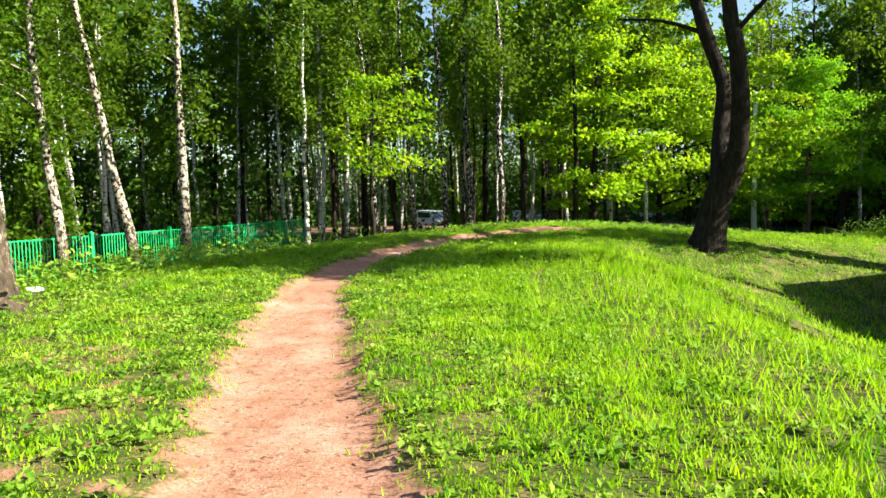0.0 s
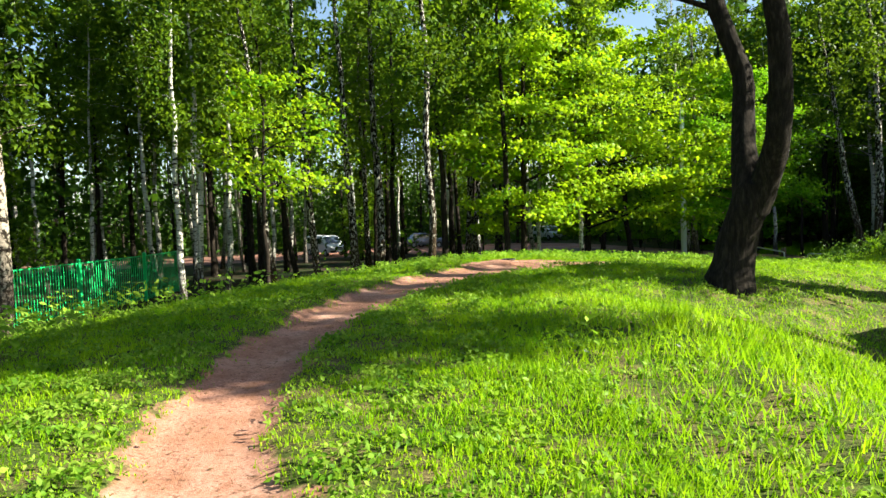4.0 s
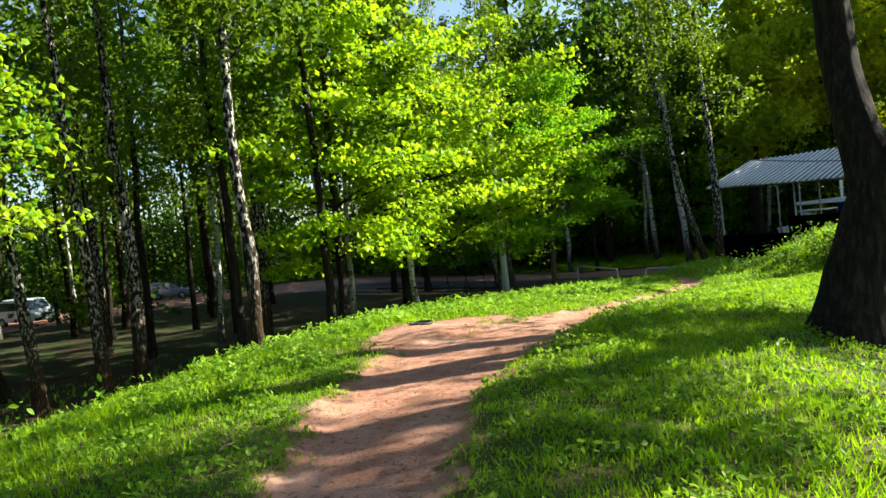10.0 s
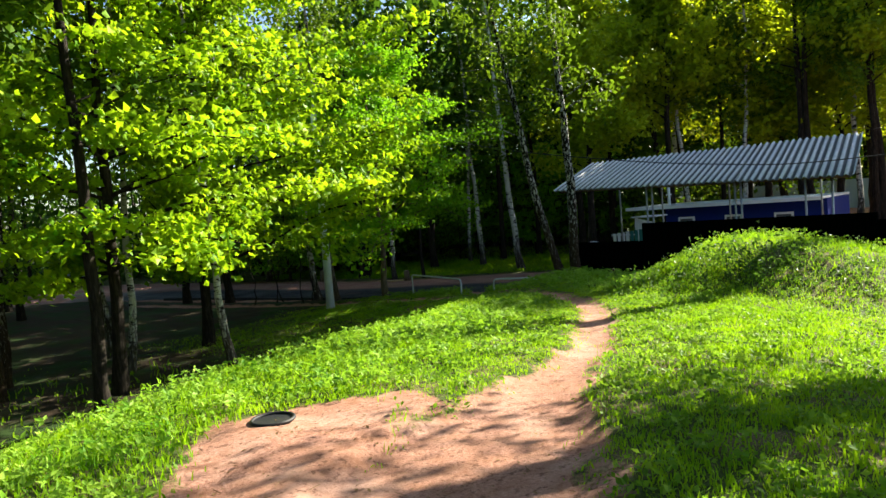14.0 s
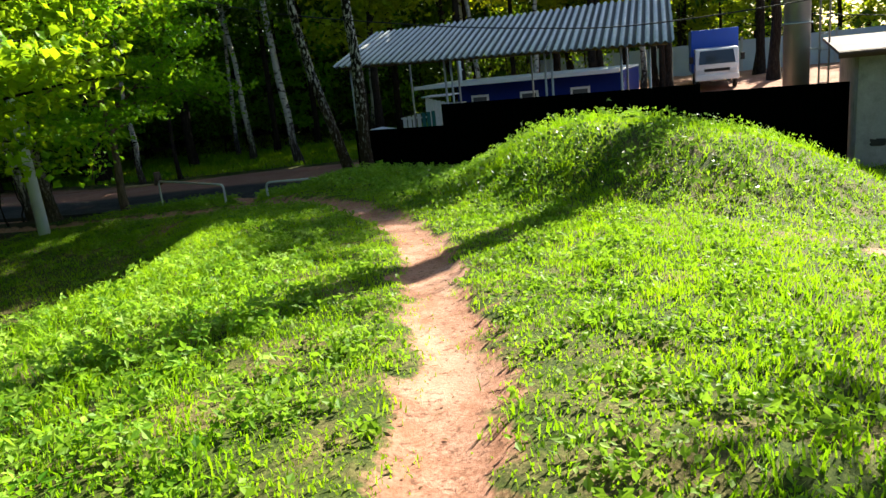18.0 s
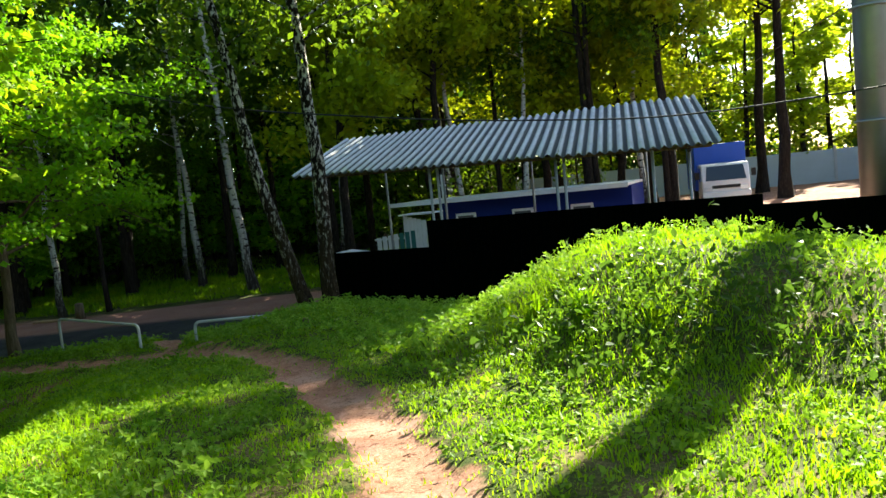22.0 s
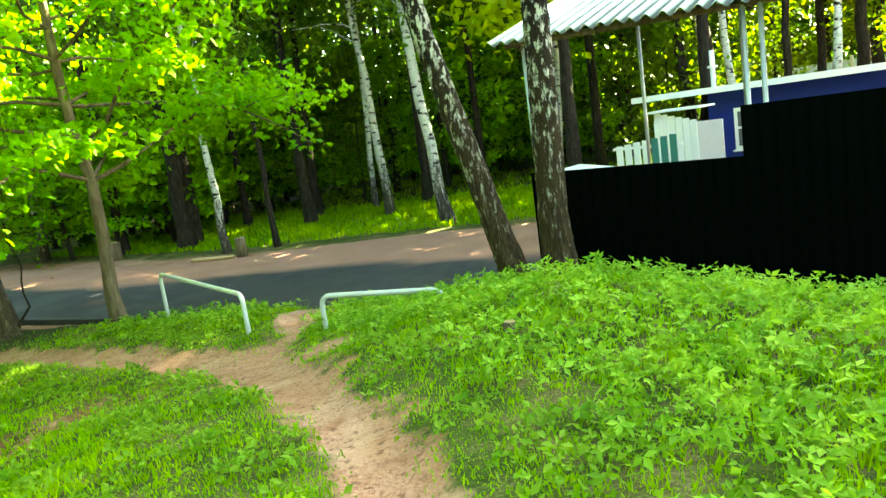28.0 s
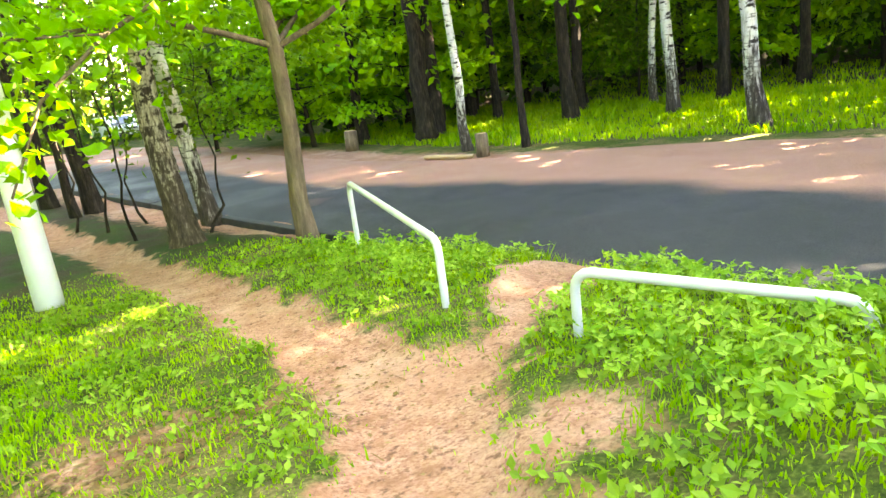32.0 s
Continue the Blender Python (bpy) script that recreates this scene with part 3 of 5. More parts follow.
def limb(rng, a, d, length, r, rise=0.3, steps=6, wander=0.12):
    """Points and radii of a branch."""
    d = np.asarray(d, float) / np.linalg.norm(d)
    p, pts = np.asarray(a, float), [np.asarray(a, float)]
    for _ in range(steps):
        d = d + rng.normal(size=3) * wander + np.array([0, 0, rise / steps])
        d /= np.linalg.norm(d)
        p = p + d * length / steps
        pts.append(p)
    return np.array(pts), r * np.linspace(1, 0.25, steps + 1)


# ---- ground, road ----
def spaced(a, b, fine, far=420.0):
    c = list(np.arange(a, b + 1e-6, fine))
    step = fine
    while c[-1] < far:
        step *= 1.16
        c.append(c[-1] + step)
    step = fine
    while c[0] > -far:
        step *= 1.16
        c.insert(0, c[0] - step)
    return np.array(c)


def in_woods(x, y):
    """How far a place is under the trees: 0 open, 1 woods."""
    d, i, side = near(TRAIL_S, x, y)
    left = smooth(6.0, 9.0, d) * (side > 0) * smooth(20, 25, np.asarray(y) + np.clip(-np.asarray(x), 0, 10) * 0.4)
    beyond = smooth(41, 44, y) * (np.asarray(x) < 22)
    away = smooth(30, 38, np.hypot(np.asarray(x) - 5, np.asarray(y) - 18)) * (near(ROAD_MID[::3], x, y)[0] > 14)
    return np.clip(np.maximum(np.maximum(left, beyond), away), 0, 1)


def worn(x, y):
    """How bare the earth is."""
    d, s, q = along(TRAIL_S, x, y)
    rag = 0.2 * fbm(x, y, 1.3, 51) + 0.16 * fbm(x, y, 0.45, 52)
    w = 1 - smooth(-0.35, 0.38, d - q[:, 3] + rag)
    w = np.maximum(w, (0.3 + 0.45 * fbm(x, y, 0.9, 55)) * smooth(10, 7, np.asarray(y)) * smooth(2.8, 0.9, d - q[:, 3]) * np.where(s > 0, 1.0, 0.45))
    for line, k in ((SPUR_S, 1.0), (PATCH_S, 1.0)):
        d, s, q = along(line, x, y)
        w = np.maximum(w, k * (1 - smooth(-0.3, 0.3, d - q[:, 3] + rag)))
    w = np.maximum(w, (0.55 + 0.4 * fbm(x, y, 0.5, 53)) * (blob(x, y, -3.9, 7.2, 0.8, 0.5, 0.4) + 0.7 * blob(x, y, -4.6, 4.6, 0.9, 0.4)))
    w = np.maximum(w, (0.62 + 0.5 * fbm(x, y, 0.6, 54)) * blob(x, y, 18.0, 36.3, 1.6, 0.75, 0.15) + 0.8 * blob(x, y, 13.2, 20.9, 0.5, 0.3))
    w = np.maximum(w, 0.4 * blob(x, y, 3.5, 33.0, 6.0, 1.2) + 0.4 * blob(x, y, -4, 33.2, 4, 1.4))
    w = np.maximum(w, 0.85 * blob(x, y, 20.05, 34.5, 0.55, 0.45))
    rd = near(ROAD_MID[::2], x, y)[0]
    w = np.maximum(w, 0.8 * (1 - smooth(3.2, 5.2, rd)))
    w = np.maximum(w, smooth(26, 30, x) * smooth(42, 36, y) * smooth(4, 10, y) * 0.9)
    return np.clip(w, 0, 1)


GX, GY = spaced(-9, 25, 0.17), spaced(-3, 45, 0.17)
gx, gy = np.meshgrid(GX, GY, indexing="ij")
gzz = ground(gx, gy)
gi = np.arange(gx.size).reshape(gx.shape)
ground_mesh = mesh_np("ground", np.stack([gx, gy, gzz], -1), np.stack([gi[:-1, :-1], gi[1:, :-1], gi[1:, 1:], gi[:-1, 1:]], -1), (), [M_GROUND])
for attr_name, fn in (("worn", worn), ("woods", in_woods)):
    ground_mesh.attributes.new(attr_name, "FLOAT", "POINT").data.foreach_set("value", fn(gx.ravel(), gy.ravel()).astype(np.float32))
ground_ob = tagged(new("ground", ground_mesh), "grassy bank with a worn reddish earth trail", "ground", kind="structure")

cols = 13
rv, dust = [], []
for k in range(160):
    u = k / 159
    a, b = NEAR_S[int(u * (len(NEAR_S) - 1))][:2], FAR_S[int(u * (len(FAR_S) - 1))][:2]
    for c in range(cols):
        w = c / (cols - 1)
        p = a + (b - a) * w
        rv.append((*p, -1.985 + 0.05 * math.sin(math.pi * w) - (0.14 if c in (0, cols - 1) else 0)))
        dust.append(0.15 + 0.85 * float(smooth(0.36, 0.58, np.array([w]))[0]) + (0.1 if c == 0 else 0) + 0.5 * float(smooth(59, 66, np.array([p[1]]))[0]))
ri = np.arange(160 * cols).reshape(160, cols)
road_mesh = mesh_np("road", rv, np.stack([ri[:-1, :-1], ri[:-1, 1:], ri[1:, 1:], ri[1:, :-1]], -1), (), [M_ASPHALT])
road_mesh.attributes.new("dust", "FLOAT", "POINT").data.foreach_set("value", np.array(dust, np.float32))
tagged(new("road", road_mesh), "grey asphalt lane with dusty brown far edge", "road", kind="structure")


# broken edge of the asphalt towards the trail, its shaded step coloured black
rng = np.random.RandomState(91)
edge_pts = [q for q in NEAR_S if 31 < q[1] < 58]
for k in range(len(edge_pts) - 1):
    a, b = np.array(edge_pts[k][:2]), np.array(edge_pts[k + 1][:2])
    d = (b - a) / np.linalg.norm(b - a)
    nrm = np.array([-d[1], d[0]])
    ln = float(np.linalg.norm(b - a))
    lump = box(ln + 0.03 * rng.rand(), 0.16 + 0.1 * rng.rand(), 0.2, bevel=0.02)
    part("edge_slab", lump, M_FELT, bpy.data.objects["road"], m=pose(*((a + b) / 2 + nrm * (0.02 + 0.05 * rng.rand())), -2.13 + 0.02 * rng.rand(), 0, 0, math.degrees(math.atan2(d[1], d[0]))))


# ---- trees ----
def tree_parts(trunk_soup, crown_soup, bark, leaf, root):
    part("trunk", trunk_soup.mesh("trunk", [bark]), None, root)
    if crown_soup and crown_soup.n:
        part("crown", crown_soup.mesh("crown", [leaf], False), None, root)


def birch(seed, high, r, m, lean=(0, 0), bark=None, leaf=None, crown_from=0.3, spread=2.6, count=3200, size=0.24, label="", boughs=20, bend=0.0, up=0.25, shape=RHOMB, rugged=False):
    """Tall slim tree: trunk, thin limbs, hanging sprays of small leaves."""
    rng = np.random.RandomState(seed)
    root = thing("tree", m, label, "tree", "trees of the wood")
    wood, crown = Soup(), Soup()
    k = 14
    hs = np.linspace(-0.4, high, k)
    f = hs / high
    off = np.cumsum(rng.normal(size=(k, 2)) * 0.07, 0) - np.array([[0, 0]])
    off -= off[1]
    axis = np.stack([lean[0] * hs * (1 - bend * f) + off[:, 0], lean[1] * hs * (1 - bend * f) + off[:, 1], hs], -1)
    rad = r * (1 - 0.86 * np.clip(f, 0, 1)) + r * 0.55 * np.exp(-np.clip(hs, 0, None) / 0.28)
    if rugged:
        fine_h = np.concatenate([np.linspace(-0.4, 5.0, 90), np.linspace(5.2, high, 30)])
        fine = np.stack([np.interp(fine_h, hs, axis[:, j]) for j in range(3)], -1)
        thick = r * (1 - 0.86 * np.clip(fine_h / high, 0, 1)) + r * 0.5 * np.exp(-np.clip(fine_h, 0, None) / 0.3)
        wood.add(*tube(fine, thick, 26, 0.13, seed))
    else:
        wood.add(*tube(axis, rad, 10, 0.14, seed))
    cs, ss = [], []
    for b in range(boughs):
        u = crown_from + (0.97 - crown_from) * (b + rng.rand()) / boughs
        p = np.array([np.interp(u * high, hs, axis[:, j]) for j in range(3)])
        az = rng.rand() * 6.283
        ln = spread * (0.45 + 0.75 * rng.rand()) * (1.15 - 0.75 * u)
        pts, rr = limb(rng, p, (math.cos(az), math.sin(az), 0.75), ln, max(0.012, r * 0.3 * (1.1 - u)), -0.5, 5)
        wood.add(*tube(pts, rr, 4))
        n = int(count / boughs)
        at_u = 0.25 + 0.75 * rng.rand(n) ** 0.7
        base = np.stack([np.interp(at_u * 5, np.arange(6), pts[:, j]) for j in range(3)], -1)
        jit = rng.normal(size=(n, 3)) * np.array([0.42, 0.42, 0.3]) * (0.5 + 0.3 * ln / 2)
        jit[:, 2] -= np.abs(rng.normal(size=n)) * 0.45
        cs.append(base + jit)
        ss.append(size * (0.6 + 0.8 * rng.rand(n)) * (0.85 + 0.3 * u))
    if cs:
        crown.add(*(lambda v, t: (v, (), t))(*leaves(rng, np.concatenate(cs), np.concatenate(ss), shape, up)))
    tree_parts(wood, crown, bark or M_BIRCH, leaf or M_BIRCH_LEAF, root)
    return root


def maple(seed, high, r, m, low=1.2, reach=3.2, tiers=11, count=9000, size=0.19, label="", bark=None, lean=(0, 0), towards=None, leaf=None, per=4, name_group="maples", shape=LOBED):
    """Broad tree whose leaves lie in tiers on spreading boughs."""
    rng = np.random.RandomState(seed)
    root = thing("tree", m, label, "tree", name_group)
    wood, crown = Soup(), Soup()
    k = 12
    hs = np.linspace(-0.4, high, k)
    off = np.cumsum(rng.normal(size=(k, 2)) * 0.06, 0)
    off -= off[1]
    axis = np.stack([lean[0] * hs + off[:, 0], lean[1] * hs + off[:, 1], hs], -1)
    wood.add(*tube(axis, r * (1 - 0.85 * np.clip(hs / high, 0, 1)) + r * 0.5 * np.exp(-np.clip(hs, 0, None) / 0.2), 10, 0.1, seed))
    cs, ss = [], []
    total = tiers * per
    for b in range(total):
        u = b / total
        h = low + (high * 0.97 - low) * (math.floor(u * tiers) / tiers) ** 1.05 + rng.rand() * 0.22
        p = np.array([np.interp(h, hs, axis[:, j]) for j in range(3)])
        az = b * 2.4 + rng.rand() * 0.8
        d = np.array([math.cos(az), math.sin(az)])
        ln = reach * (0.55 + 0.5 * rng.rand()) * (0.62 + 0.5 * math.sin(min(1, u * 1.6 + 0.25) * math.pi * 0.62)) * (1 - 0.72 * max(0, u - 0.55) / 0.45)
        if towards is not None:
            ln *= 1 + 0.45 * float(d @ np.asarray(towards))
        pts, rr = limb(rng, p, (d[0], d[1], 0.28), ln, max(0.012, r * 0.34 * (1.1 - u)), -0.25, 6, 0.16)
        wood.add(*tube(pts, rr, 5))
        for s in range(3):
            q = pts[2 + s]
            a2 = az + (rng.rand() - 0.5) * 2.4
            tw, tr = limb(rng, q, (math.cos(a2), math.sin(a2), 0.15), ln * 0.4, 0.012, -0.2, 4)
            wood.add(*tube(tw, tr, 4))
            n = int(count / total / 5)
            c = tw[rng.randint(1, 5, n)] + rng.normal(size=(n, 3)) * np.array([0.3, 0.3, 0.13])
            cs.append(c)
        n = int(count / total * 0.4)
        at_u = 1.6 + 4.4 * rng.rand(n)
        c = np.stack([np.interp(at_u, np.arange(7), pts[:, j]) for j in range(3)], -1) + rng.normal(size=(n, 3)) * np.array([0.32, 0.32, 0.14])
        cs.append(c)
    c = np.concatenate(cs)
    crown.add(*(lambda v, t: (v, (), t))(*leaves(rng, c, size * (0.6 + 0.7 * rng.rand(len(c))), shape, 0.5, (0.4, -0.2, 0.88))))
    tree_parts(wood, crown, bark or M_BROWN_BARK, leaf or M_MAPLE, root)
    return root


def old_tree(name_label, m, stems, leaf_at, count, seed, bark=None, spread=1.2):
    """Thick forked tree: stems are lists of (x, y, z, radius); leaves hang about the given crown places."""
    rng = np.random.RandomState(seed)
    root = thing("tree", m, name_label, "tree")
    wood, crown = Soup(), Soup()
    for k, s in enumerate(stems):
        p = resample([q[:3] for q in s], 0.35)
        keys = np.linspace(0, 1, len(s))
        wood.add(*tube(p, np.interp(np.linspace(0, 1, len(p)), keys, [q[3] for q in s]), 14 if s[0][3] > 0.2 else 6, 0.12, seed + k))
    cs = []
    for x, y, z, w in leaf_at:
        n = int(count / len(leaf_at))
        hub = rng.normal(size=(max(2, n // 60), 3)) * np.array([w, w, w * 0.5]) + (x, y, z)
        cs.append(hub[rng.randint(0, len(hub), n)] + rng.normal(size=(n, 3)) * np.array([0.35, 0.35, 0.28]))
    c = np.concatenate(cs)
    crown.add(*(lambda v, t: (v, (), t))(*leaves(rng, c, 0.15 * (0.6 + 0.8 * rng.rand(len(c))), RHOMB, 0.3)))
    tree_parts(wood, crown, bark or M_BARK, M_OAK_LEAF, root)
    return root


def foot(x, y, turn=0.0):
    return pose(x, y, gz(x, y), 0, 0, turn)


# the old forked tree on the bank
bole = [(0.02, 0.0, -0.4, 0.66), (0.06, -0.05, 0.05, 0.55), (0.12, -0.12, 0.5, 0.42), (0.2, -0.22, 1.1, 0.37), (0.32, -0.42, 1.7, 0.37), (0.4, -0.5, 2.1, 0.34)]
far_stem = [(0.3, -0.4, 1.6, 0.3), (0.33, -0.26, 2.4, 0.27), (0.4, -0.1, 3.0, 0.24), (0.52, 0.08, 3.8, 0.22), (0.52, 0.12, 4.5, 0.21), (0.1, 0.3, 5.8, 0.18), (-0.4, 0.5, 7.8, 0.13), (-0.9, 0.9, 10.5, 0.05)]
near_stem = [(0.38, -0.46, 1.6, 0.3), (0.5, -0.8, 2.35, 0.27), (0.44, -1.18, 3.0, 0.24), (0.36, -1.4, 4.0, 0.22), (0.2, -1.55, 5.0, 0.2), (-0.1, -1.7, 6.4, 0.17), (0.2, -2.0, 8.6, 0.12), (0.5, -2.4, 11.5, 0.04)]
far_bough = [(0.1, 0.3, 5.8, 0.07), (-0.9, 0.9, 6.3, 0.05), (-2.0, 1.5, 6.5, 0.02)]
near_bough = [(0.1, -1.6, 5.4, 0.07), (1.0, -2.3, 6.4, 0.05), (2.0, -3.0, 6.8, 0.02)]
old_tree("thick dark old tree forking low into two stems", foot(7.1, 19.46), [bole, far_stem, near_stem, far_bough, near_bough],
         [(-0.6, 1.2, 8.7, 1.6), (0.6, -2.0, 9.5, 1.7), (-0.2, 0.0, 11.2, 1.5), (1.6, -2.8, 8.2, 1.2), (-1.6, 1.7, 7.6, 0.9)], 7000, 11)
old_tree("tall dark tree beside the low grey kiosk", foot(14.3, 18.65),
         [[(0, 0, -0.4, 0.6), (0, 0, 0.3, 0.46), (0, 0, 2.5, 0.4), (0.05, 0, 5.5, 0.36), (0.1, 0, 7.0, 0.34)],
          [(0.1, 0, 6.6, 0.3), (-0.6, 0.7, 8.0, 0.2), (-2.2, 1.6, 9.2, 0.12), (-3.6, 2.5, 9.8, 0.05)],
          [(0.1, 0, 6.6, 0.3), (0.8, -0.6, 8.4, 0.24), (1.4, -1.0, 11, 0.15), (1.6, -1.0, 14, 0.05)],
          [(0.1, 0, 5.0, 0.14), (1.4, -1.0, 6.0, 0.08), (2.6, -1.8, 6.3, 0.03)], [(-0.1, 0, 4.0, 0.1), (0.9, -0.9, 4.5, 0.06), (2.0, -1.9, 4.4, 0.02)]],
         [(-2.5, 1.8, 10, 1.6), (1.4, -1.0, 12, 2.0), (0, 0, 11, 2.0), (2.6, -1.8, 8.0, 1.2), (-1.0, 0.8, 13.5, 1.6), (-0.9, 0.3, 7.6, 1.1), (1.0, -0.4, 7.4, 1.1), (1.2, -0.6, 6.3, 0.9), (0.2, -0.2, 6.3, 1.0)], 9000, 12)

# maples at the edge of the clearing
maple(21, 15.0, 0.17, foot(7.7, 36.8), 3.0, 4.4, 12, 24000, 0.2, "maple with bright yellow-green tiers of leaves", M_BARK, towards=(0.7, -0.6))
maple(22, 15.5, 0.18, foot(12.3, 40.7), 2.3, 4.7, 13, 36000, 0.21, "broad maple leaning to the light, lime-green leaves", M_BARK, towards=(1.15, -1.25))
maple(23, 11.0, 0.135, foot(21.4, 41.9), 2.7, 4.8, 11, 28000, 0.155, "maple with a plain brown trunk beside the lane", M_BROWN_BARK, towards=(-0.2, -0.5), leaf=M_MAPLE_SHADED)
maple(24, 9.5, 0.12, foot(-3.2, 32.8), 4.6, 3.2, 6, 2600, 0.2, "slim maple with sparse sprays of lit leaves", M_BARK, towards=(0.8, -0.1))

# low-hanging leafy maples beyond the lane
bushy = maple(25, 7.5, 0.1, foot(29.6, 53.6), 0.9, 3.1, 9, 4600, 0.3, "low-branched leafy maple beyond the lane", M_BARK, leaf=M_MAPLE_SHADED, name_group="leafy maples beyond the lane", shape=RHOMB)
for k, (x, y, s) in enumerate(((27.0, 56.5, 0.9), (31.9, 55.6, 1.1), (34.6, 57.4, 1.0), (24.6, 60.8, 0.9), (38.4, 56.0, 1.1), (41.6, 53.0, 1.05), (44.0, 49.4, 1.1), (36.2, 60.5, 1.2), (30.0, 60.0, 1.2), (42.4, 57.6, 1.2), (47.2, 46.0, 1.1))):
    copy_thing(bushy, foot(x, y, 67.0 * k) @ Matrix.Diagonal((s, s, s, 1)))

# trees that stand apart
FENCE_TREES = [  # x, y, radius, height, lean x, lean y, look
    (-9.5, 26.0, 0.2, 16, 0.0, 0, "t"), (-14.0, 26.2, 0.22, 17, -0.1, 0.05, "t"), (-12.0, 28.0, 0.22, 17, -0.26, 0.1, "t"), (-6.6, 34.5, 0.14, 17, 0.0, 0, "b"),
    (-6.3, 9.9, 0.27, 16, -0.07, 0, "t"), (2.3, 28.6, 0.13, 17, 0.0, 0, "o"), (-3.1, 36.1, 0.17, 16, -0.12, 0, "o"), (-2.3, 39.4, 0.14, 15, -0.15, 0, "d"),
]
WOOD_TREES = [  # x, y, radius, height, lean x, lean y, look
    (-1.4, 36.5, 0.17, 18, -0.05, 0, "o"), (0.2, 36.4, 0.19, 18, -0.05, 0, "o"), (1.3, 37.4, 0.21, 19, 0.0, 0, "o"), (1.3, 45.4, 0.15, 18, 0, 0, "o"),
    (2.4, 42.5, 0.15, 18, 0.02, 0, "d"), (5.7, 50.2, 0.14, 17, 0, 0, "d"), (6.6, 46.4, 0.14, 16, 0.01, 0, "d"), (6.4, 40.9, 0.14, 17, 0.02, 0, "o"),
    (5.7, 39.3, 0.16, 18, 0.01, 0, "o"),
]
LANE_TREES = [  # x, y, radius, height, lean x, lean y, look
    (22.25, 33.3, 0.155, 15, -0.12, 0.24, "o"), (22.47, 32.86, 0.18, 16, -0.02, 0.02, "o"), (34.5, 46.8, 0.17, 17, -0.04, 0.03, "b"), (32.5, 42.7, 0.19, 18, -0.05, 0.03, "b"),
    (20.05, 43.7, 0.2, 15, -0.035, 0.02, "t"), (18.4, 53.5, 0.2, 15, -0.05, 0, "d"), (19.3, 50.9, 0.2, 14, -0.06, 0, "d"), (20.9, 46.1, 0.16, 15, -0.02, 0, "b"),
    (18.8, 50.2, 0.1, 12, 0, 0, "d"), (28.3, 48.4, 0.13, 14, -0.05, 0.03, "b"), (28.9, 51.6, 0.3, 14, 0, 0, "d"), (29.6, 52.2, 0.28, 14, 0.05, 0, "d"),
    (29.2, 47.0, 0.1, 12, 0, 0, "d"), (28.0, 54.5, 0.18, 21, 0, 0, "d"), (26.9, 58.5, 0.18, 22, 0, 0, "b"), (31.5, 57.5, 0.18, 21, 0, 0, "d"),
]
SPECIAL = FENCE_TREES + WOOD_TREES + LANE_TREES
for k, (x, y, r, h, lx, ly, look_kind) in enumerate(SPECIAL):
    pale = look_kind != "d"
    birch(100 + k, h, r, foot(x, y), (lx, ly), {"b": M_BIRCH, "t": M_BIRCH_TAN, "o": M_BIRCH_OLD, "d": M_BARK}[look_kind], M_BIRCH_LEAF if pale else M_OAK_LEAF, 0.34, 2.4, 2500, 0.18,
          "birch with white bark and a dark cracked foot" if pale else "dark-barked tree of the wood", 18, 0.35 if abs(lx) > 0.1 else 0.0, rugged=look_kind in "ot")

# thin saplings between the trunks by the lane
for k, (x, y, h, lx) in enumerate(((19.5, 45.2, 4.2, 0.05), (20.3, 45.6, 3.6, -0.04), (19.2, 46.8, 4.6, 0.02), (20.6, 44.7, 3.2, 0.08), (18.7, 47.9, 4.0, -0.05), (20.0, 47.4, 3.8, 0.03))):
    birch(360 + k, h, 0.024, foot(x, y), (lx, 0.0), M_BARK, M_OAK_LEAF, 0.5, 1.0, 160, 0.13, "thin dark sapling between the trunks by the lane", 6)

# big dark trees behind the shelter, crowns high above its roof
for k, (x, y, lx, ly) in enumerate(((40.2, 37.4, -0.05, 0.05), (41.3, 30.2, 0.04, -0.02), (38.4, 36.4, 0.0, 0.0), (45.2, 29.2, -0.03, 0.0), (33.6, 38.6, 0.02, 0.02), (41.5, 26.6, 0.0, 0.03), (37.5, 41.5, 0.0, 0.0), (44.5, 38.0, 0.0, 0.0), (46.0, 32.5, 0.0, 0.0), (43.6, 32.8, 0.0, 0.0), (46.8, 28.0, 0.0, 0.0))):
    birch(300 + k, {1: 19, 3: 10.5, 4: 12, 5: 17, 8: 12, 9: 12, 10: 11}.get(k, 16), 0.24, foot(x, y), (lx, ly), M_BARK, M_OLIVE_LEAF, 0.42, 5.2, 7600, 0.3, "big dark-trunked tree behind the shelter", 26, 0.3, 0.35)

# broad crowns placed to shade the bank; the farther tree is added
for k, (x, y, h, n) in enumerate(((46.2, 21.9, 21, 16000), (51.6, 22.6, 22, 15000))):
    birch(345 + k, h, 0.28, foot(x, y), (0.0, 0.0), M_BARK, M_OLIVE_LEAF, 0.4, 8.0, n, 0.3, "tall broad dark-trunked tree set beside the parked truck to shade the bank", 36, 0.0, 0.45)

# trees on the sunny side of the clearing, which shade the trail
for k, (x, y, h, n) in enumerate(((13.6, 11.0, 16, 6500), (18.5, 9.4, 17, 5600), (21.5, 13.2, 18, 2600))):
    birch(330 + k, h, 0.22, foot(x, y), (0.0, 0.0), M_BARK, M_OAK_LEAF, (0.66, 0.72, 0.74)[k], 4.6, int(n * 0.62), 0.26, "leafy tree on the sunny side of the clearing", 24)

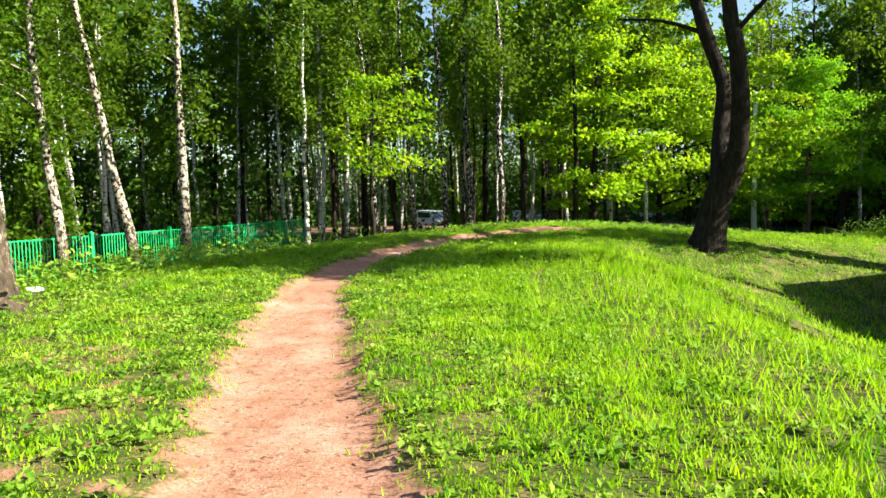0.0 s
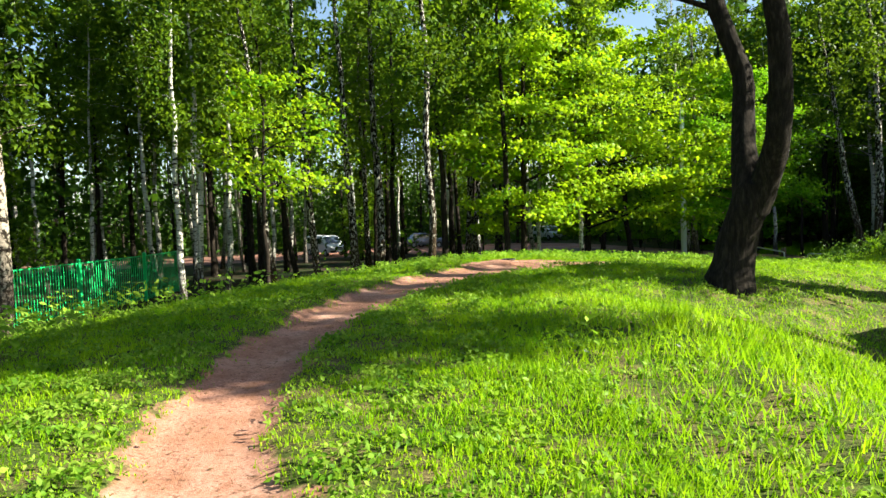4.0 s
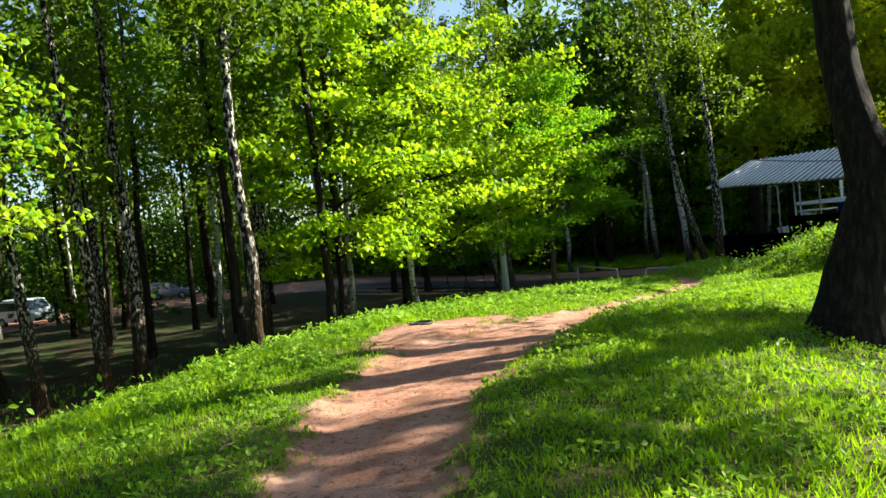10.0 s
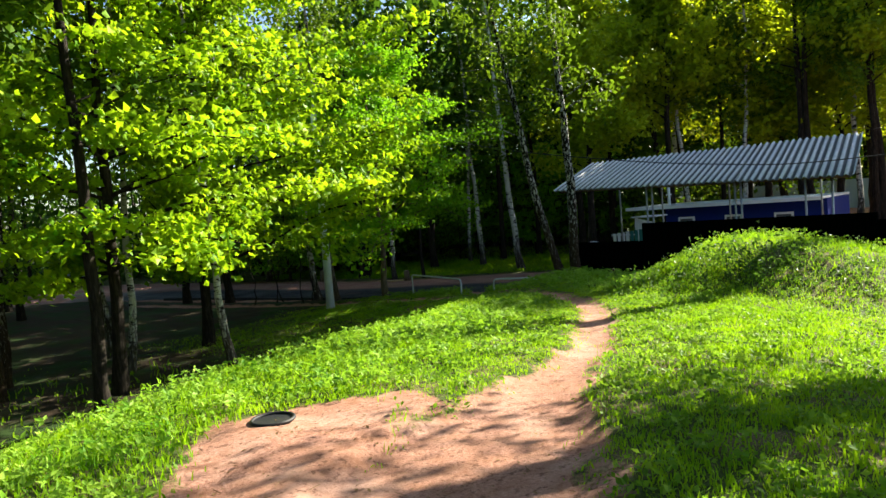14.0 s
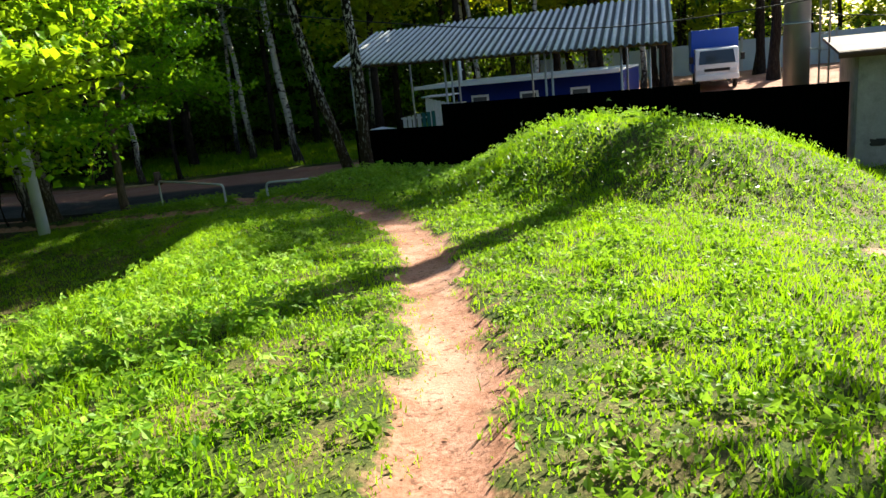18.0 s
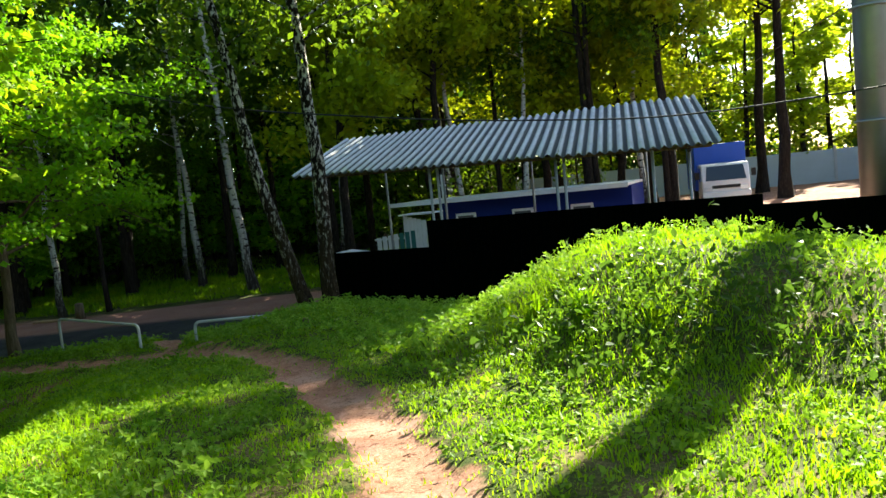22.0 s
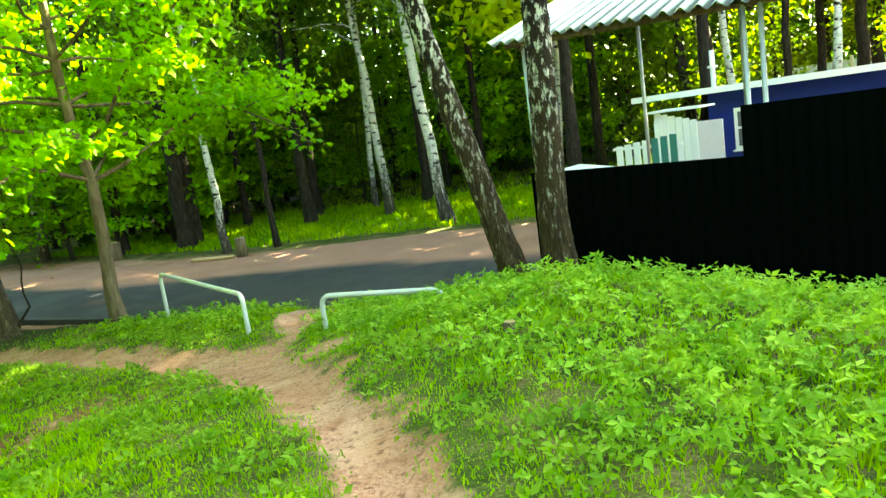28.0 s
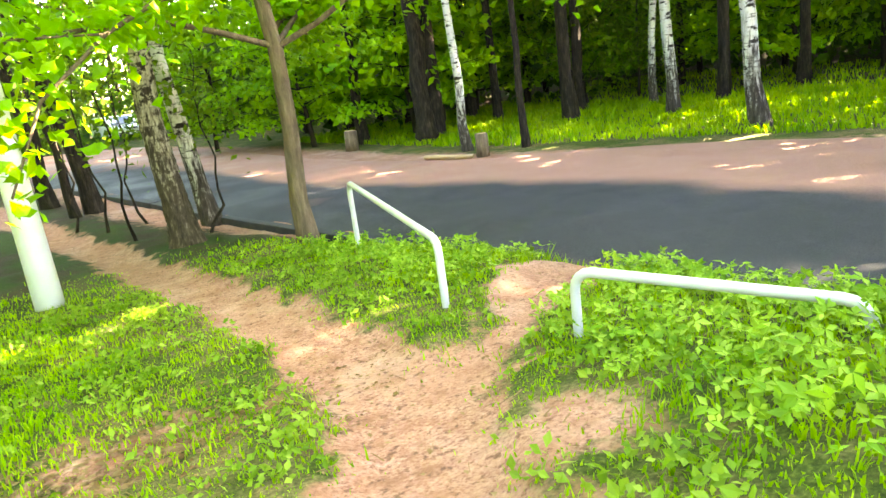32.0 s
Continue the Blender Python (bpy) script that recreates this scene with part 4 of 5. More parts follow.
# the wood itself: a few kinds, copied
KINDS = [birch(1, 19, 0.15, pose(-20, 42, -1.9), (0.01, 0), crown_from=0.42, label="tall slim birch in the wood"),
         birch(2, 17, 0.13, pose(-16, 47, -1.9), (-0.03, 0.01), crown_from=0.42, label="tall slim birch in the wood"),
         birch(3, 20, 0.18, pose(-8, 52, -1.9), (0.0, 0.02), M_BARK, M_OAK_LEAF, 0.38, 3.2, 3200, 0.25, "dark-trunked tree in the wood"),
         birch(4, 18, 0.16, pose(12, 58, -1.9), (0.03, 0), M_BARK, M_OAK_LEAF, 0.36, 3.0, 3200, 0.25, "dark-trunked tree in the wood"),
         birch(5, 9, 0.07, pose(10, 55, -1.9), (0.02, 0), M_BARK, M_OAK_LEAF, 0.1, 2.6, 2400, 0.24, "leafy young tree under the birches", up=0.4),
         birch(6, 6, 0.05, pose(2, 56, -1.9), (0.02, 0), M_BARK, M_OAK_LEAF, 0.06, 2.4, 2300, 0.23, "low leafy bush under the trees", up=0.4)]
rng = np.random.RandomState(77)
taken = [(s[0], s[1]) for s in SPECIAL] + [(7.7, 36.8), (12.3, 40.7), (13.5, 38.5), (21.4, 41.9), (-3.2, 32.8), (18, 41.5), (-1, 70), (9.5, 77), (23.4, 81)]
spots = []
for tries in range(9000):
    x, y = -60 + 155 * rng.rand(), 4 + 112 * rng.rand()
    d = float(near(TRAIL_S[::3], x, y)[0][0])
    rd = float(near(ROAD_MID[::3], x, y)[0][0])
    yard = (24 < x < 40 and y < 47) or (39.9 < x < 46 and y < 26) or (45.9 < x < 61.5 and y < 39)
    if d < (8.5 if y > 29 and x < 16 else 13) or rd < 6.0 or yard or (x < -7 and y < 45 and x > -19) or (x > 5 and y < 22) or (x < 9 and y < 33 and x > -7):
        continue
    far_off = math.hypot(x - 8, y - 25)
    gap = 2.2 if far_off < 45 else 2.9
    if far_off > 105 or any((x - a) ** 2 + (y - b) ** 2 < gap * gap for a, b in taken):
        continue
    # lines of sight to the parked cars stay open
    if any(abs((x - ex) * (cy - ey) - (y - ey) * (cx - ex)) / math.hypot(cx - ex, cy - ey) < 1.5 and y < cy + 1 for ex, ey, cx, cy in ((0, 0, -1, 70), (-1.2, 6, -1, 70), (-1, 16.8, -1, 70), (-1, 16.8, 9.5, 77), (-2, 13, 9.5, 77), (18.3, 32, 23.4, 81))):
        continue
    taken.append((x, y))
    spots.append((far_off, x, y, rng.choice(6, p=[0.17, 0.14, 0.14, 0.15, 0.2, 0.2] if far_off < 45 else [0.12, 0.1, 0.16, 0.17, 0.2, 0.25]), 0.85 + 0.35 * rng.rand(), rng.rand() * 360))
spots.sort()
for far_off, x, y, pick, s, turn in spots[:140]:
    if pick > 3 and -14 < x < 20 and y < 62:
        pick -= 3
    copy_thing(KINDS[pick], pose(x, y, gz(x, y) - 0.05, 0, 0, turn) @ Matrix.Diagonal((s, s, s, 1)))

# trees behind the yard, sunlight put into their leaf colour
bright_tree = birch(7, 19, 0.2, foot(63, 30), (0.01, 0), M_BARK, M_LIT_LEAF, 0.12, 4.2, 2300, 0.5, "tall leafy tree behind the yard fence, leaves tinted as sunlit", 26)
for k in range(36):
    x, y = 62.5 + 4.5 * (k % 3) + 2 * rng.rand(), 39 - 1.8 * k + 2 * rng.rand()
    copy_thing(bright_tree, pose(x, y, gz(x, y) - 0.05, 0, 0, 360 * rng.rand()) @ Matrix.Diagonal((1, 1, 0.58 + 0.25 * rng.rand(), 1)))

# high crowns behind the shelter, sunlit tint, placed to shade the lane
hc = []
for k in range(110):
    x, y = 40 + 18 * rng.rand(), 31 + 15 * rng.rand()
    hc.append(np.array([x, y, gz(x, y) + 10 + 7 * rng.rand()]) + rng.normal(size=(16, 3)) * np.array([1.2, 1.2, 0.8]))
hc = np.concatenate(hc)
v, t = leaves(rng, hc, 0.4 + 0.3 * rng.rand(len(hc)), RHOMB, 0.3)
tagged(new("far_wood", mesh_np("high_crowns", v, (), t, [M_LIT_LEAF], False)), "crowns high behind the shelter, leaves tinted as sunlit", "woods", kind="stuff")

# the depth of the wood, joined: trunks, crowns and undergrowth too far to tell apart
stems, foliage = Soup(), Soup()
cs, ss = [], []
for far_off, x, y, pick, s, turn in spots[140:]:
    z, h = gz(x, y), (17 if pick < 4 else 7) * s
    stems.add(*tube([(x, y, z - 0.3), (x + 0.2 * math.sin(turn), y, z + h * 0.5), (x + 0.3 * math.sin(turn), y + 0.2, z + h)], (0.16, 0.1, 0.03), 5))
    k = 260 if x > 44 and y < 70 else 220 if far_off < 65 else 120
    u = rng.rand(k)
    low = 0.22 if pick < 4 else 0.05
    cs.append(np.stack([x + rng.normal(size=k) * 1.6 * (1.2 - u), y + rng.normal(size=k) * 1.6 * (1.2 - u), z + h * (low + (1 - low) * u)], -1))
    ss.append(np.full(k, 0.42 if far_off < 65 else 0.7) * (0.6 + 0.7 * rng.rand(k)))
# loose leaf clumps without trunks, added high up to shade the wood
for k in range(3200):
    x, y = -48 + 128 * rng.rand(), 26 + 59 * rng.rand()
    if float(near(TRAIL_S[::3], x, y)[0][0]) < 11 or float(near(ROAD_MID[::3], x, y)[0][0]) < 3 or (-20 < x < -4 and y < 41) or (20 < x < 47 and y < 44) or (x > 46 and y < 34) or (2 < x < 26 and y < 46) or (x < 4 and rng.rand() < 0.45):
        continue
    n = 14
    cs.append(np.array([x, y, gz(x, y) + 12.5 + 6 * rng.rand()]) + rng.normal(size=(n, 3)) * np.array([1.1, 1.1, 0.7]))
    ss.append(0.55 + 0.5 * rng.rand(n))
# more clumps added to the east, to keep sun off the lane woods
for k in range(1000):
    x, y = 45 + 32 * rng.rand(), 37 + 24 * rng.rand()
    cs.append(np.array([x, y, gz(x, y) + 6.5 + 9 * rng.rand()]) + rng.normal(size=(14, 3)) * np.array([1.1, 1.1, 0.7]))
    ss.append(0.5 + 0.4 * rng.rand(14))
# clumps added above the lane's far side, to darken the trees there
for k in range(900):
    x, y = 22 + 30 * rng.rand(), 45 + 32 * rng.rand()
    if float(near(ROAD_MID[::2], x, y)[0][0]) < 4.5:
        continue
    cs.append(np.array([x, y, gz(x, y) + 8 + 8 * rng.rand()]) + rng.normal(size=(14, 3)) * np.array([1.1, 1.1, 0.7]))
    ss.append(0.45 + 0.4 * rng.rand(14))
for k in range(260):
    x, y = -6 + 27 * rng.rand(), 60 + 36 * rng.rand()
    if float(near(ROAD_MID[::2], x, y)[0][0]) < 5.5 or (y < 79 and (abs(x + 1) < 3.5 or abs(x - 9.5) < 4)):
        continue
    cs.append(np.array([x, y, gz(x, y) + 0.5 + 7 * rng.rand()]) + rng.normal(size=(55, 3)) * np.array([1.3, 1.3, 1.0]))
    ss.append(0.3 + 0.35 * rng.rand(55))
for k in range(620):
    x, y = -48 + 74 * rng.rand(), 44 + 52 * rng.rand()
    if (-12 < x < 24 and y < 83) or float(near(ROAD_MID[::2], x, y)[0][0]) < 9:
        continue
    cs.append(np.array([x, y, gz(x, y) + 0.3 + 8 * rng.rand()]) + rng.normal(size=(40, 3)) * np.array([1.5, 1.5, 1.0]))
    ss.append(0.4 + 0.4 * rng.rand(40))
for k in range(320):
    x, y = 47 + 28 * rng.rand(), 40 + 24 * rng.rand()
    cs.append(np.array([x, y, gz(x, y) + 0.3 + 7 * rng.rand()]) + rng.normal(size=(36, 3)) * np.array([1.3, 1.3, 0.9]))
    ss.append(0.35 + 0.35 * rng.rand(36))
for k in range(420):
    x, y = 27 + 30 * rng.rand(), 57 + 20 * rng.rand()
    cs.append(np.array([x, y, gz(x, y) + 0.4 + 6 * rng.rand()]) + rng.normal(size=(45, 3)) * np.array([1.2, 1.2, 0.8]))
    ss.append(0.3 + 0.3 * rng.rand(45))
for a in np.linspace(-0.25, 3.5, 900):
    r = 56 + 44 * rng.rand()
    x, y = 8 + r * math.cos(a), 22 + r * math.sin(a)
    if float(near(ROAD_MID, x, y)[0][0]) < 6 or (x < 62 and x > 30 and y < 40):
        continue
    k = 60
    cs.append(np.stack([x + rng.normal(size=k) * 1.5, y + rng.normal(size=k) * 1.5, gz(x, y) + 4.2 * rng.rand(k) * rng.rand(k) + 0.2], -1))
    ss.append(0.35 + 0.4 * rng.rand(k))
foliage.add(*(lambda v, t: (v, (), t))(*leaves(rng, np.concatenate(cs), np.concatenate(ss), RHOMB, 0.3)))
tagged(new("far_wood", foliage.mesh("far_wood", [M_FAR_LEAF], False)), "deep green depth of the wood and undergrowth, with added shade canopy", "woods", kind="stuff")
tagged(new("far_trunks", stems.mesh("far_trunks", [M_BARK])), "dark trunks in the depth of the wood", "woods", kind="stuff")


# ---- green picket fence under the birches ----
def picket_fence():
    a, b = np.array([-17.2, 20.2]), np.array([-9.4, 40.6])
    n = 5
    posts = [a + (b - a) * k / n for k in range(n + 1)] + [np.array([-8.6, 44.4])]
    root = thing("fence", pose(*posts[2], gz(*posts[2])), "bright green painted steel picket fence under the birches", "fence")
    inv = root.matrix_world.inverted()
    z0, high = -2.1, 2.25
    post_me = bpy.data.meshes.new("post")
    bm = box(0.13, 0.13, high + 0.12, bevel=0.012)
    bmesh.ops.create_cone(bm, cap_ends=True, segments=4, radius1=0.1, radius2=0.0, depth=0.06, matrix=Matrix.Translation((0, 0, high + 0.15)) @ Matrix.Rotation(radians(45), 4, "Z"))
    bm.to_mesh(post_me)
    bm.free()
    post_me.materials.append(M_FENCE_PALE)
    slat_me = bpy.data.meshes.new("picket")
    bm = box(0.035, 0.02, high - 0.18, bevel=0.004)
    bm.to_mesh(slat_me)
    bm.free()
    slat_me.materials.append(M_FENCE_PALE)
    for k, p in enumerate(posts):
        q = posts[min(k + 1, len(posts) - 1)] - posts[max(k - 1, 0)]
        turn = math.degrees(math.atan2(q[1], q[0]))
        part("post", post_me, None, root, m=inv @ pose(*p, z0 - 0.1, 0, 0, turn))
        if k + 1 == len(posts):
            break
        d = posts[k + 1] - p
        ln = float(np.hypot(*d))
        turn = math.degrees(math.atan2(d[1], d[0]))
        for z in (0.2, high - 0.14):
            part("rail", box(ln, 0.03, 0.045, ln / 2, 0, 0, 0.004), M_FENCE_GREEN if z < 1 else M_FENCE_PALE, root, m=inv @ pose(*p, z0 + z, 0, 0, turn))
        m = max(2, int(ln / 0.145))
        for j in range(1, m):
            s = p + d * j / m
            part("picket", slat_me, None, root, m=inv @ pose(*s, z0 + 0.1, 0, 0, turn))


picket_fence()


# ---- bent pipe barriers, poles, stumps, manhole ----
def barrier(a, b, tops, label):
    a, b = Vector((*a, gz(*a) - 0.25)), Vector((*b, gz(*b) - 0.25))
    d = (b - a).to_2d().normalized()
    c = []
    for base, s, top in ((a, 1, tops[0]), (b, -1, tops[1])):
        leg = [Vector((base.x, base.y, base.z)), Vector((base.x, base.y, top - 0.13))]
        for k in range(1, 5):
            w = k / 4 * math.pi / 2
            leg.append(Vector((base.x + s * d.x * 0.13 * (1 - math.cos(w)), base.y + s * d.y * 0.13 * (1 - math.cos(w)), top - 0.13 + 0.13 * math.sin(w))))
        c.append(leg)
    line = c[0] + c[1][::-1]
    root = thing("barrier", pose(a.x, a.y, gz(a.x, a.y)), label, "barrier", "pipe barriers at the lane")
    v, q = tube([tuple(p) for p in line], 0.033, 14)
    o = np.array(root.matrix_world.translation)
    part("pipe", mesh_np("pipe", v - o, q, (), [M_RAIL]), None, root)


barrier((21.53, 40.28), (20.9, 37.04), (-0.87, -0.94), "bent white steel pipe barrier beside the trodden gap")
barrier((21.03, 35.54), (21.6, 34.0), (-0.94, -0.95), "short bent white steel pipe barrier in the grass")

pole = thing("lamp_post", foot(18.06, 41.5), "pale whitewashed concrete lamp post beside the trail", "post")
part("shaft", cyl(0.17, 0.1, 9.0, 0, 0, -0.3, 14), M_WHITEWASH, pole)
part("bracket", cyl(0.03, 0.03, 0.9, 0, 0, 8.5, 8, Matrix.Rotation(radians(70), 4, "X")), M_STEEL, pole)


def stump(x, y, r, h, label, face=None):
    root = thing("stump", foot(x, y), label, "stump", "cut stumps")
    wood = cyl(r * 1.15, r, h + 0.1, 0, 0, -0.1, 12)
    rr = random.Random(int(x * 10))
    for v in wood.verts:
        v.co.x *= 1 + 0.25 * (rr.random() - 0.5)
        v.co.z += 0.06 * (rr.random() - 0.5) if v.co.z > 0 else 0
    part("bark", wood, M_BROWN_BARK, root)
    part("cut_face", cyl(r * 0.86, r * 0.82, 0.012, 0, 0, h - 0.03 if face else h + 0.012, 12), face or M_STUMP, root)


stump(27.1, 53.3, 0.2, 0.62, "pale cut tree stump beside the lane")
stump(27.9, 47.0, 0.15, 0.58, "narrow pale cut stump beside the lane")
stump(19.9, 31.9, 0.055, 0.085, "small brown rotten stump among weeds")

v, q = tube([(-0.7, 0.1, 0.06), (-0.2, 0.02, 0.07), (0.3, -0.04, 0.06), (0.75, -0.02, 0.06)], (0.06, 0.065, 0.06, 0.05), 9, 0.15)
log = tagged(new("log", mesh_np("log", v, q, (), [M_STUMP])), "short pale split log lying beside the cut stump", "log")
log.matrix_world = pose(27.2, 47.6, gz(27.2, 47.6), 0, 0, -60)

hole = thing("manhole", pose(3.74, 24.39, gz(3.74, 24.39)), "open round manhole with a black rim in bare earth", "manhole")
v, q = tube([(0.18 * math.cos(a), 0.18 * math.sin(a), 0.015) for a in np.linspace(0, 2 * math.pi, 25)], 0.017, 8, 0.25)
part("rim", mesh_np("rim", v, q, (), [M_HOLE]), None, hole)
# black disc stands in for the dark inside of the shaft
part("dark_shaft_disc", cyl(0.17, 0.17, 0.02, 0, 0, -0.01, 24), M_HOLE, hole)


# ---- black sheet fence ----
def sheet_fence():
    runs = [(34.65, 31.42, 0.03), (31.42, 23.8, 0.68), (23.8, 20.3, 0.46)]
    root = thing("fence", pose(24.9, 31.4, gz(24.9, 31.4)), "tall blackish green profiled steel sheet fence", "fence")
    o = np.array(root.matrix_world.translation)
    for y0, y1, top in runs:
        n = max(1, round((y0 - y1) / 1.6))
        for k in range(n):
            a, b = y0 + (y1 - y0) * k / n, y0 + (y1 - y0) * (k + 1) / n - 0.004
            z0 = min(gz(24.9, a), gz(24.9, b)) - 0.1
            cols_n = 33
            ys = np.linspace(a, b, cols_n)
            ph = (np.arange(cols_n) % 4)
            xs = 24.9 + np.where((ph == 1) | (ph == 2), 0.0, 0.02)
            v = np.concatenate([np.stack([xs + dx, ys, np.full(cols_n, z)], -1) for dx in (0, 0.012) for z in (z0, top)]) - o
            i = np.arange(cols_n - 1)
            quads = np.concatenate([np.stack([i, i + 1, i + cols_n + 1, i + cols_n], -1), np.stack([i + 2 * cols_n, i + 3 * cols_n, i + 3 * cols_n + 1, i + 2 * cols_n + 1], -1),
                                    np.stack([i + cols_n, i + cols_n + 1, i + 3 * cols_n + 1, i + 3 * cols_n], -1)])
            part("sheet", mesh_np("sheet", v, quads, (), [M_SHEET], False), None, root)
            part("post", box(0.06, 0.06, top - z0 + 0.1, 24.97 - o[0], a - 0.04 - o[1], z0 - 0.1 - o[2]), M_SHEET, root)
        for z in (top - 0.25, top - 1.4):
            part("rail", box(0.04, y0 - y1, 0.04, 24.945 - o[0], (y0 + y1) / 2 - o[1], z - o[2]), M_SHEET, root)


sheet_fence()


# ---- open shelter with a corrugated roof ----
def shelter():
    root = thing("shelter", pose(27.4, 30.0, gz(27.4, 30.0)), "open shelter with a pale corrugated sheet roof on thin steel posts", "shelter")
    o = np.array(root.matrix_world.translation)
    fl, fr, bl, br = (np.array(p) for p in ((25.3, 35.38, 2.14), (25.75, 24.52, 1.84), (29.0, 35.6, 3.28), (30.6, 25.2, 3.36)))
    n, waves, k = 9, 5, 8
    for s in range(n):
        ks = waves * k + 1
        us = (s + np.linspace(-0.012, 1, ks)) / n
        w = 0.045 * np.cos(np.linspace(0, waves * 2 * np.pi, ks))
        rows_v = []
        for t in (0.0, 0.34, 0.67, 1.0):
            p = (fl + (fr - fl) * us[:, None]) * (1 - t) + (bl + (br - bl) * us[:, None]) * t
            p[:, 2] += w + 0.004 * (s % 2) + 0.012 * math.sin(3 * t + s * 1.7)
            p[:, 0] += (0.05 * math.sin(s * 2.3) - 0.03) * (t == 0)
            rows_v.append(p)
        top = np.concatenate(rows_v)
        v = np.concatenate([top, top - (0, 0, 0.009)]) - o
        i = (np.arange(3)[:, None] * ks + np.arange(ks - 1)).ravel()
        m = len(top)
        quads = np.concatenate([np.stack([i, i + ks, i + ks + 1, i + 1], -1), np.stack([i + m, i + m + 1, i + m + ks + 1, i + m + ks], -1)])
        e = np.arange(ks - 1)
        quads = np.concatenate([quads, np.stack([e, e + 1, e + m + 1, e + m], -1)])
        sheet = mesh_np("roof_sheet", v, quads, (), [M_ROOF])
        sheet.attributes.new("valley_tone", "FLOAT", "POINT").data.foreach_set("value", np.tile(0.5 - w / 0.09, 8).astype(np.float32))
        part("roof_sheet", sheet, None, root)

    def at_roof(y, t):
        u = (35.38 - y) / 10.86
        p = (fl + (fr - fl) * u) * (1 - t) + (bl + (br - bl) * u) * t
        return p
    for y, t in ((34.87, 0.05), (31.5, 0.05), (31.28, 0.05), (28.25, 0.05), (28.05, 0.05), (26.0, 0.05), (25.2, 0.05), (34.1, 0.93), (32.2, 0.93), (29.4, 0.93), (26.0, 0.93)):
        p = at_roof(y, t)
        z = gz(p[0], p[1]) - 0.1
        part("post", cyl(0.036, 0.036, p[2] - 0.06 - z, p[0] - o[0], p[1] - o[1], z - o[2], 10), M_STEEL, root)
    for t in (0.05, 0.5, 0.93):
        a, b = at_roof(35.2, t), at_roof(24.7, t)
        v, q = tube([a - o - (0, 0, 0.1), (a + b) / 2 - o - (0, 0, 0.1), b - o - (0, 0, 0.1)], 0.05, 4)
        part("purlin", mesh_np("purlin", v, q, (), [M_BROWN_BARK], False), None, root)
    for y in (34.87, 31.4, 28.15, 25.2):
        a, b = at_roof(y, 0.02), at_roof(y, 0.97)
        v, q = tube([a - o - (0, 0, 0.15), (a + b) / 2 - o - (0, 0, 0.15), b - o - (0, 0, 0.15)], 0.045, 4)
        part("rafter", mesh_np("rafter", v, q, (), [M_BROWN_BARK], False), None, root)


shelter()


# ---- blue cabin behind ----
def window(root, w, h, m, bars=1):
    win = part("window", box(w, 0.05, h, 0, 0, 0, 0.006), M_WHITE, root, "white-framed window", m)
    part("pane", box(w - 0.2, 0.02, h - 0.2, 0, -0.03, 0.1), M_WINDOW, win)
    part("transom", box(w - 0.18, 0.03, 0.06, 0, -0.045, h * 0.5), M_WHITE, win)
    part("mullion", box(0.06, 0.03, h * 0.5, 0.0, -0.045, 0.08), M_WHITE, win)
    part("sill", box(w + 0.1, 0.12, 0.04, 0, -0.06, -0.04), M_WHITE, win)


def cabin():
    root = thing("cabin", pose(35.5, 32.2, -2.0), "low cobalt blue cabin with a flat pale roof and white windows", "cabin")
    part("wall", box(4.0, 7.6, 2.85, 2.0, -0.7, 0, 0.01), M_BLUE, root)
    part("plinth", box(4.06, 7.66, 0.3, 2.0, -0.7, -0.2), M_CONCRETE, root)
    part("roof", box(4.9, 9.5, 0.1, 1.9, 0.3, 2.87, 0.01), M_WHITE, root)
    part("fascia", box(0.03, 9.5, 0.16, -0.57, 0.3, 2.82), M_WHITE, root)
    turn = pose(0, 0, 0, 0, 0, -90)
    for y in (2.0, -0.35, -2.65):
        window(root, 0.85, 1.12, pose(-0.015, y, 1.22) @ turn)
    part("door", box(0.05, 0.95, 2.0, -0.02, 3.2, 0.1, 0.008), M_WHITE, root, "white boarded door")
    part("chimney", cyl(0.07, 0.07, 1.0, 0.3, 3.0, 2.97, 10), M_WHITE, root)
    part("cowl", cyl(0.14, 0.14, 0.06, 0.3, 3.0, 3.5, 10), M_WHITE, root)


cabin()

boards = thing("board_fence", pose(32, 35.8, gz(32, 35.8)), "short run of white and teal upright boards", "fence")
for k in range(7):
    part("board", box(0.025, 0.17, 1.9 + 0.03 * k, 0, 0.6 - 0.23 * k, -0.05, 0.004), M_WHITE if k < 4 else M_TEAL, boards)
part("rail", box(0.05, 1.75, 0.07, 0.04, -0.1, 1.75), M_WHITE, boards)
annex = thing("shed", pose(33.6, 35.6, gz(33.6, 35.6)), "small white boarded lean-to beside the cabin", "shed")
for k in range(6):
    part("board", box(0.03, 0.17, 2.15 + 0.05 * (5 - k), 0, 0.4 - 0.185 * k, 0, 0.004), M_WHITE, annex)
part("roof", box(1.3, 1.35, 0.05, 0.5, -0.05, 2.42), M_WHITE, annex)
part("side", box(1.0, 0.03, 2.2, 0.52, 0.5, 0), M_WHITE, annex)
kennel = thing("kennel", pose(30.0, 36.3, gz(30.0, 36.3)), "small white kennel with a sloping roof behind the sheet fence", "kennel")
part("body", box(0.9, 0.7, 1.45, 0, 0, -0.05, 0.01), M_WHITE, kennel)
part("roof", box(1.2, 1.0, 0.05, 0, 0, 0, 0.008), M_WHITE, kennel, m=pose(0, 0, 1.55, 8, 0, 0))
# black plate on the front wall, painted darkness for a doorway
part("dark_doorway_plate", box(0.02, 0.3, 0.4, -0.455, 0, 0.8), M_FELT, kennel)


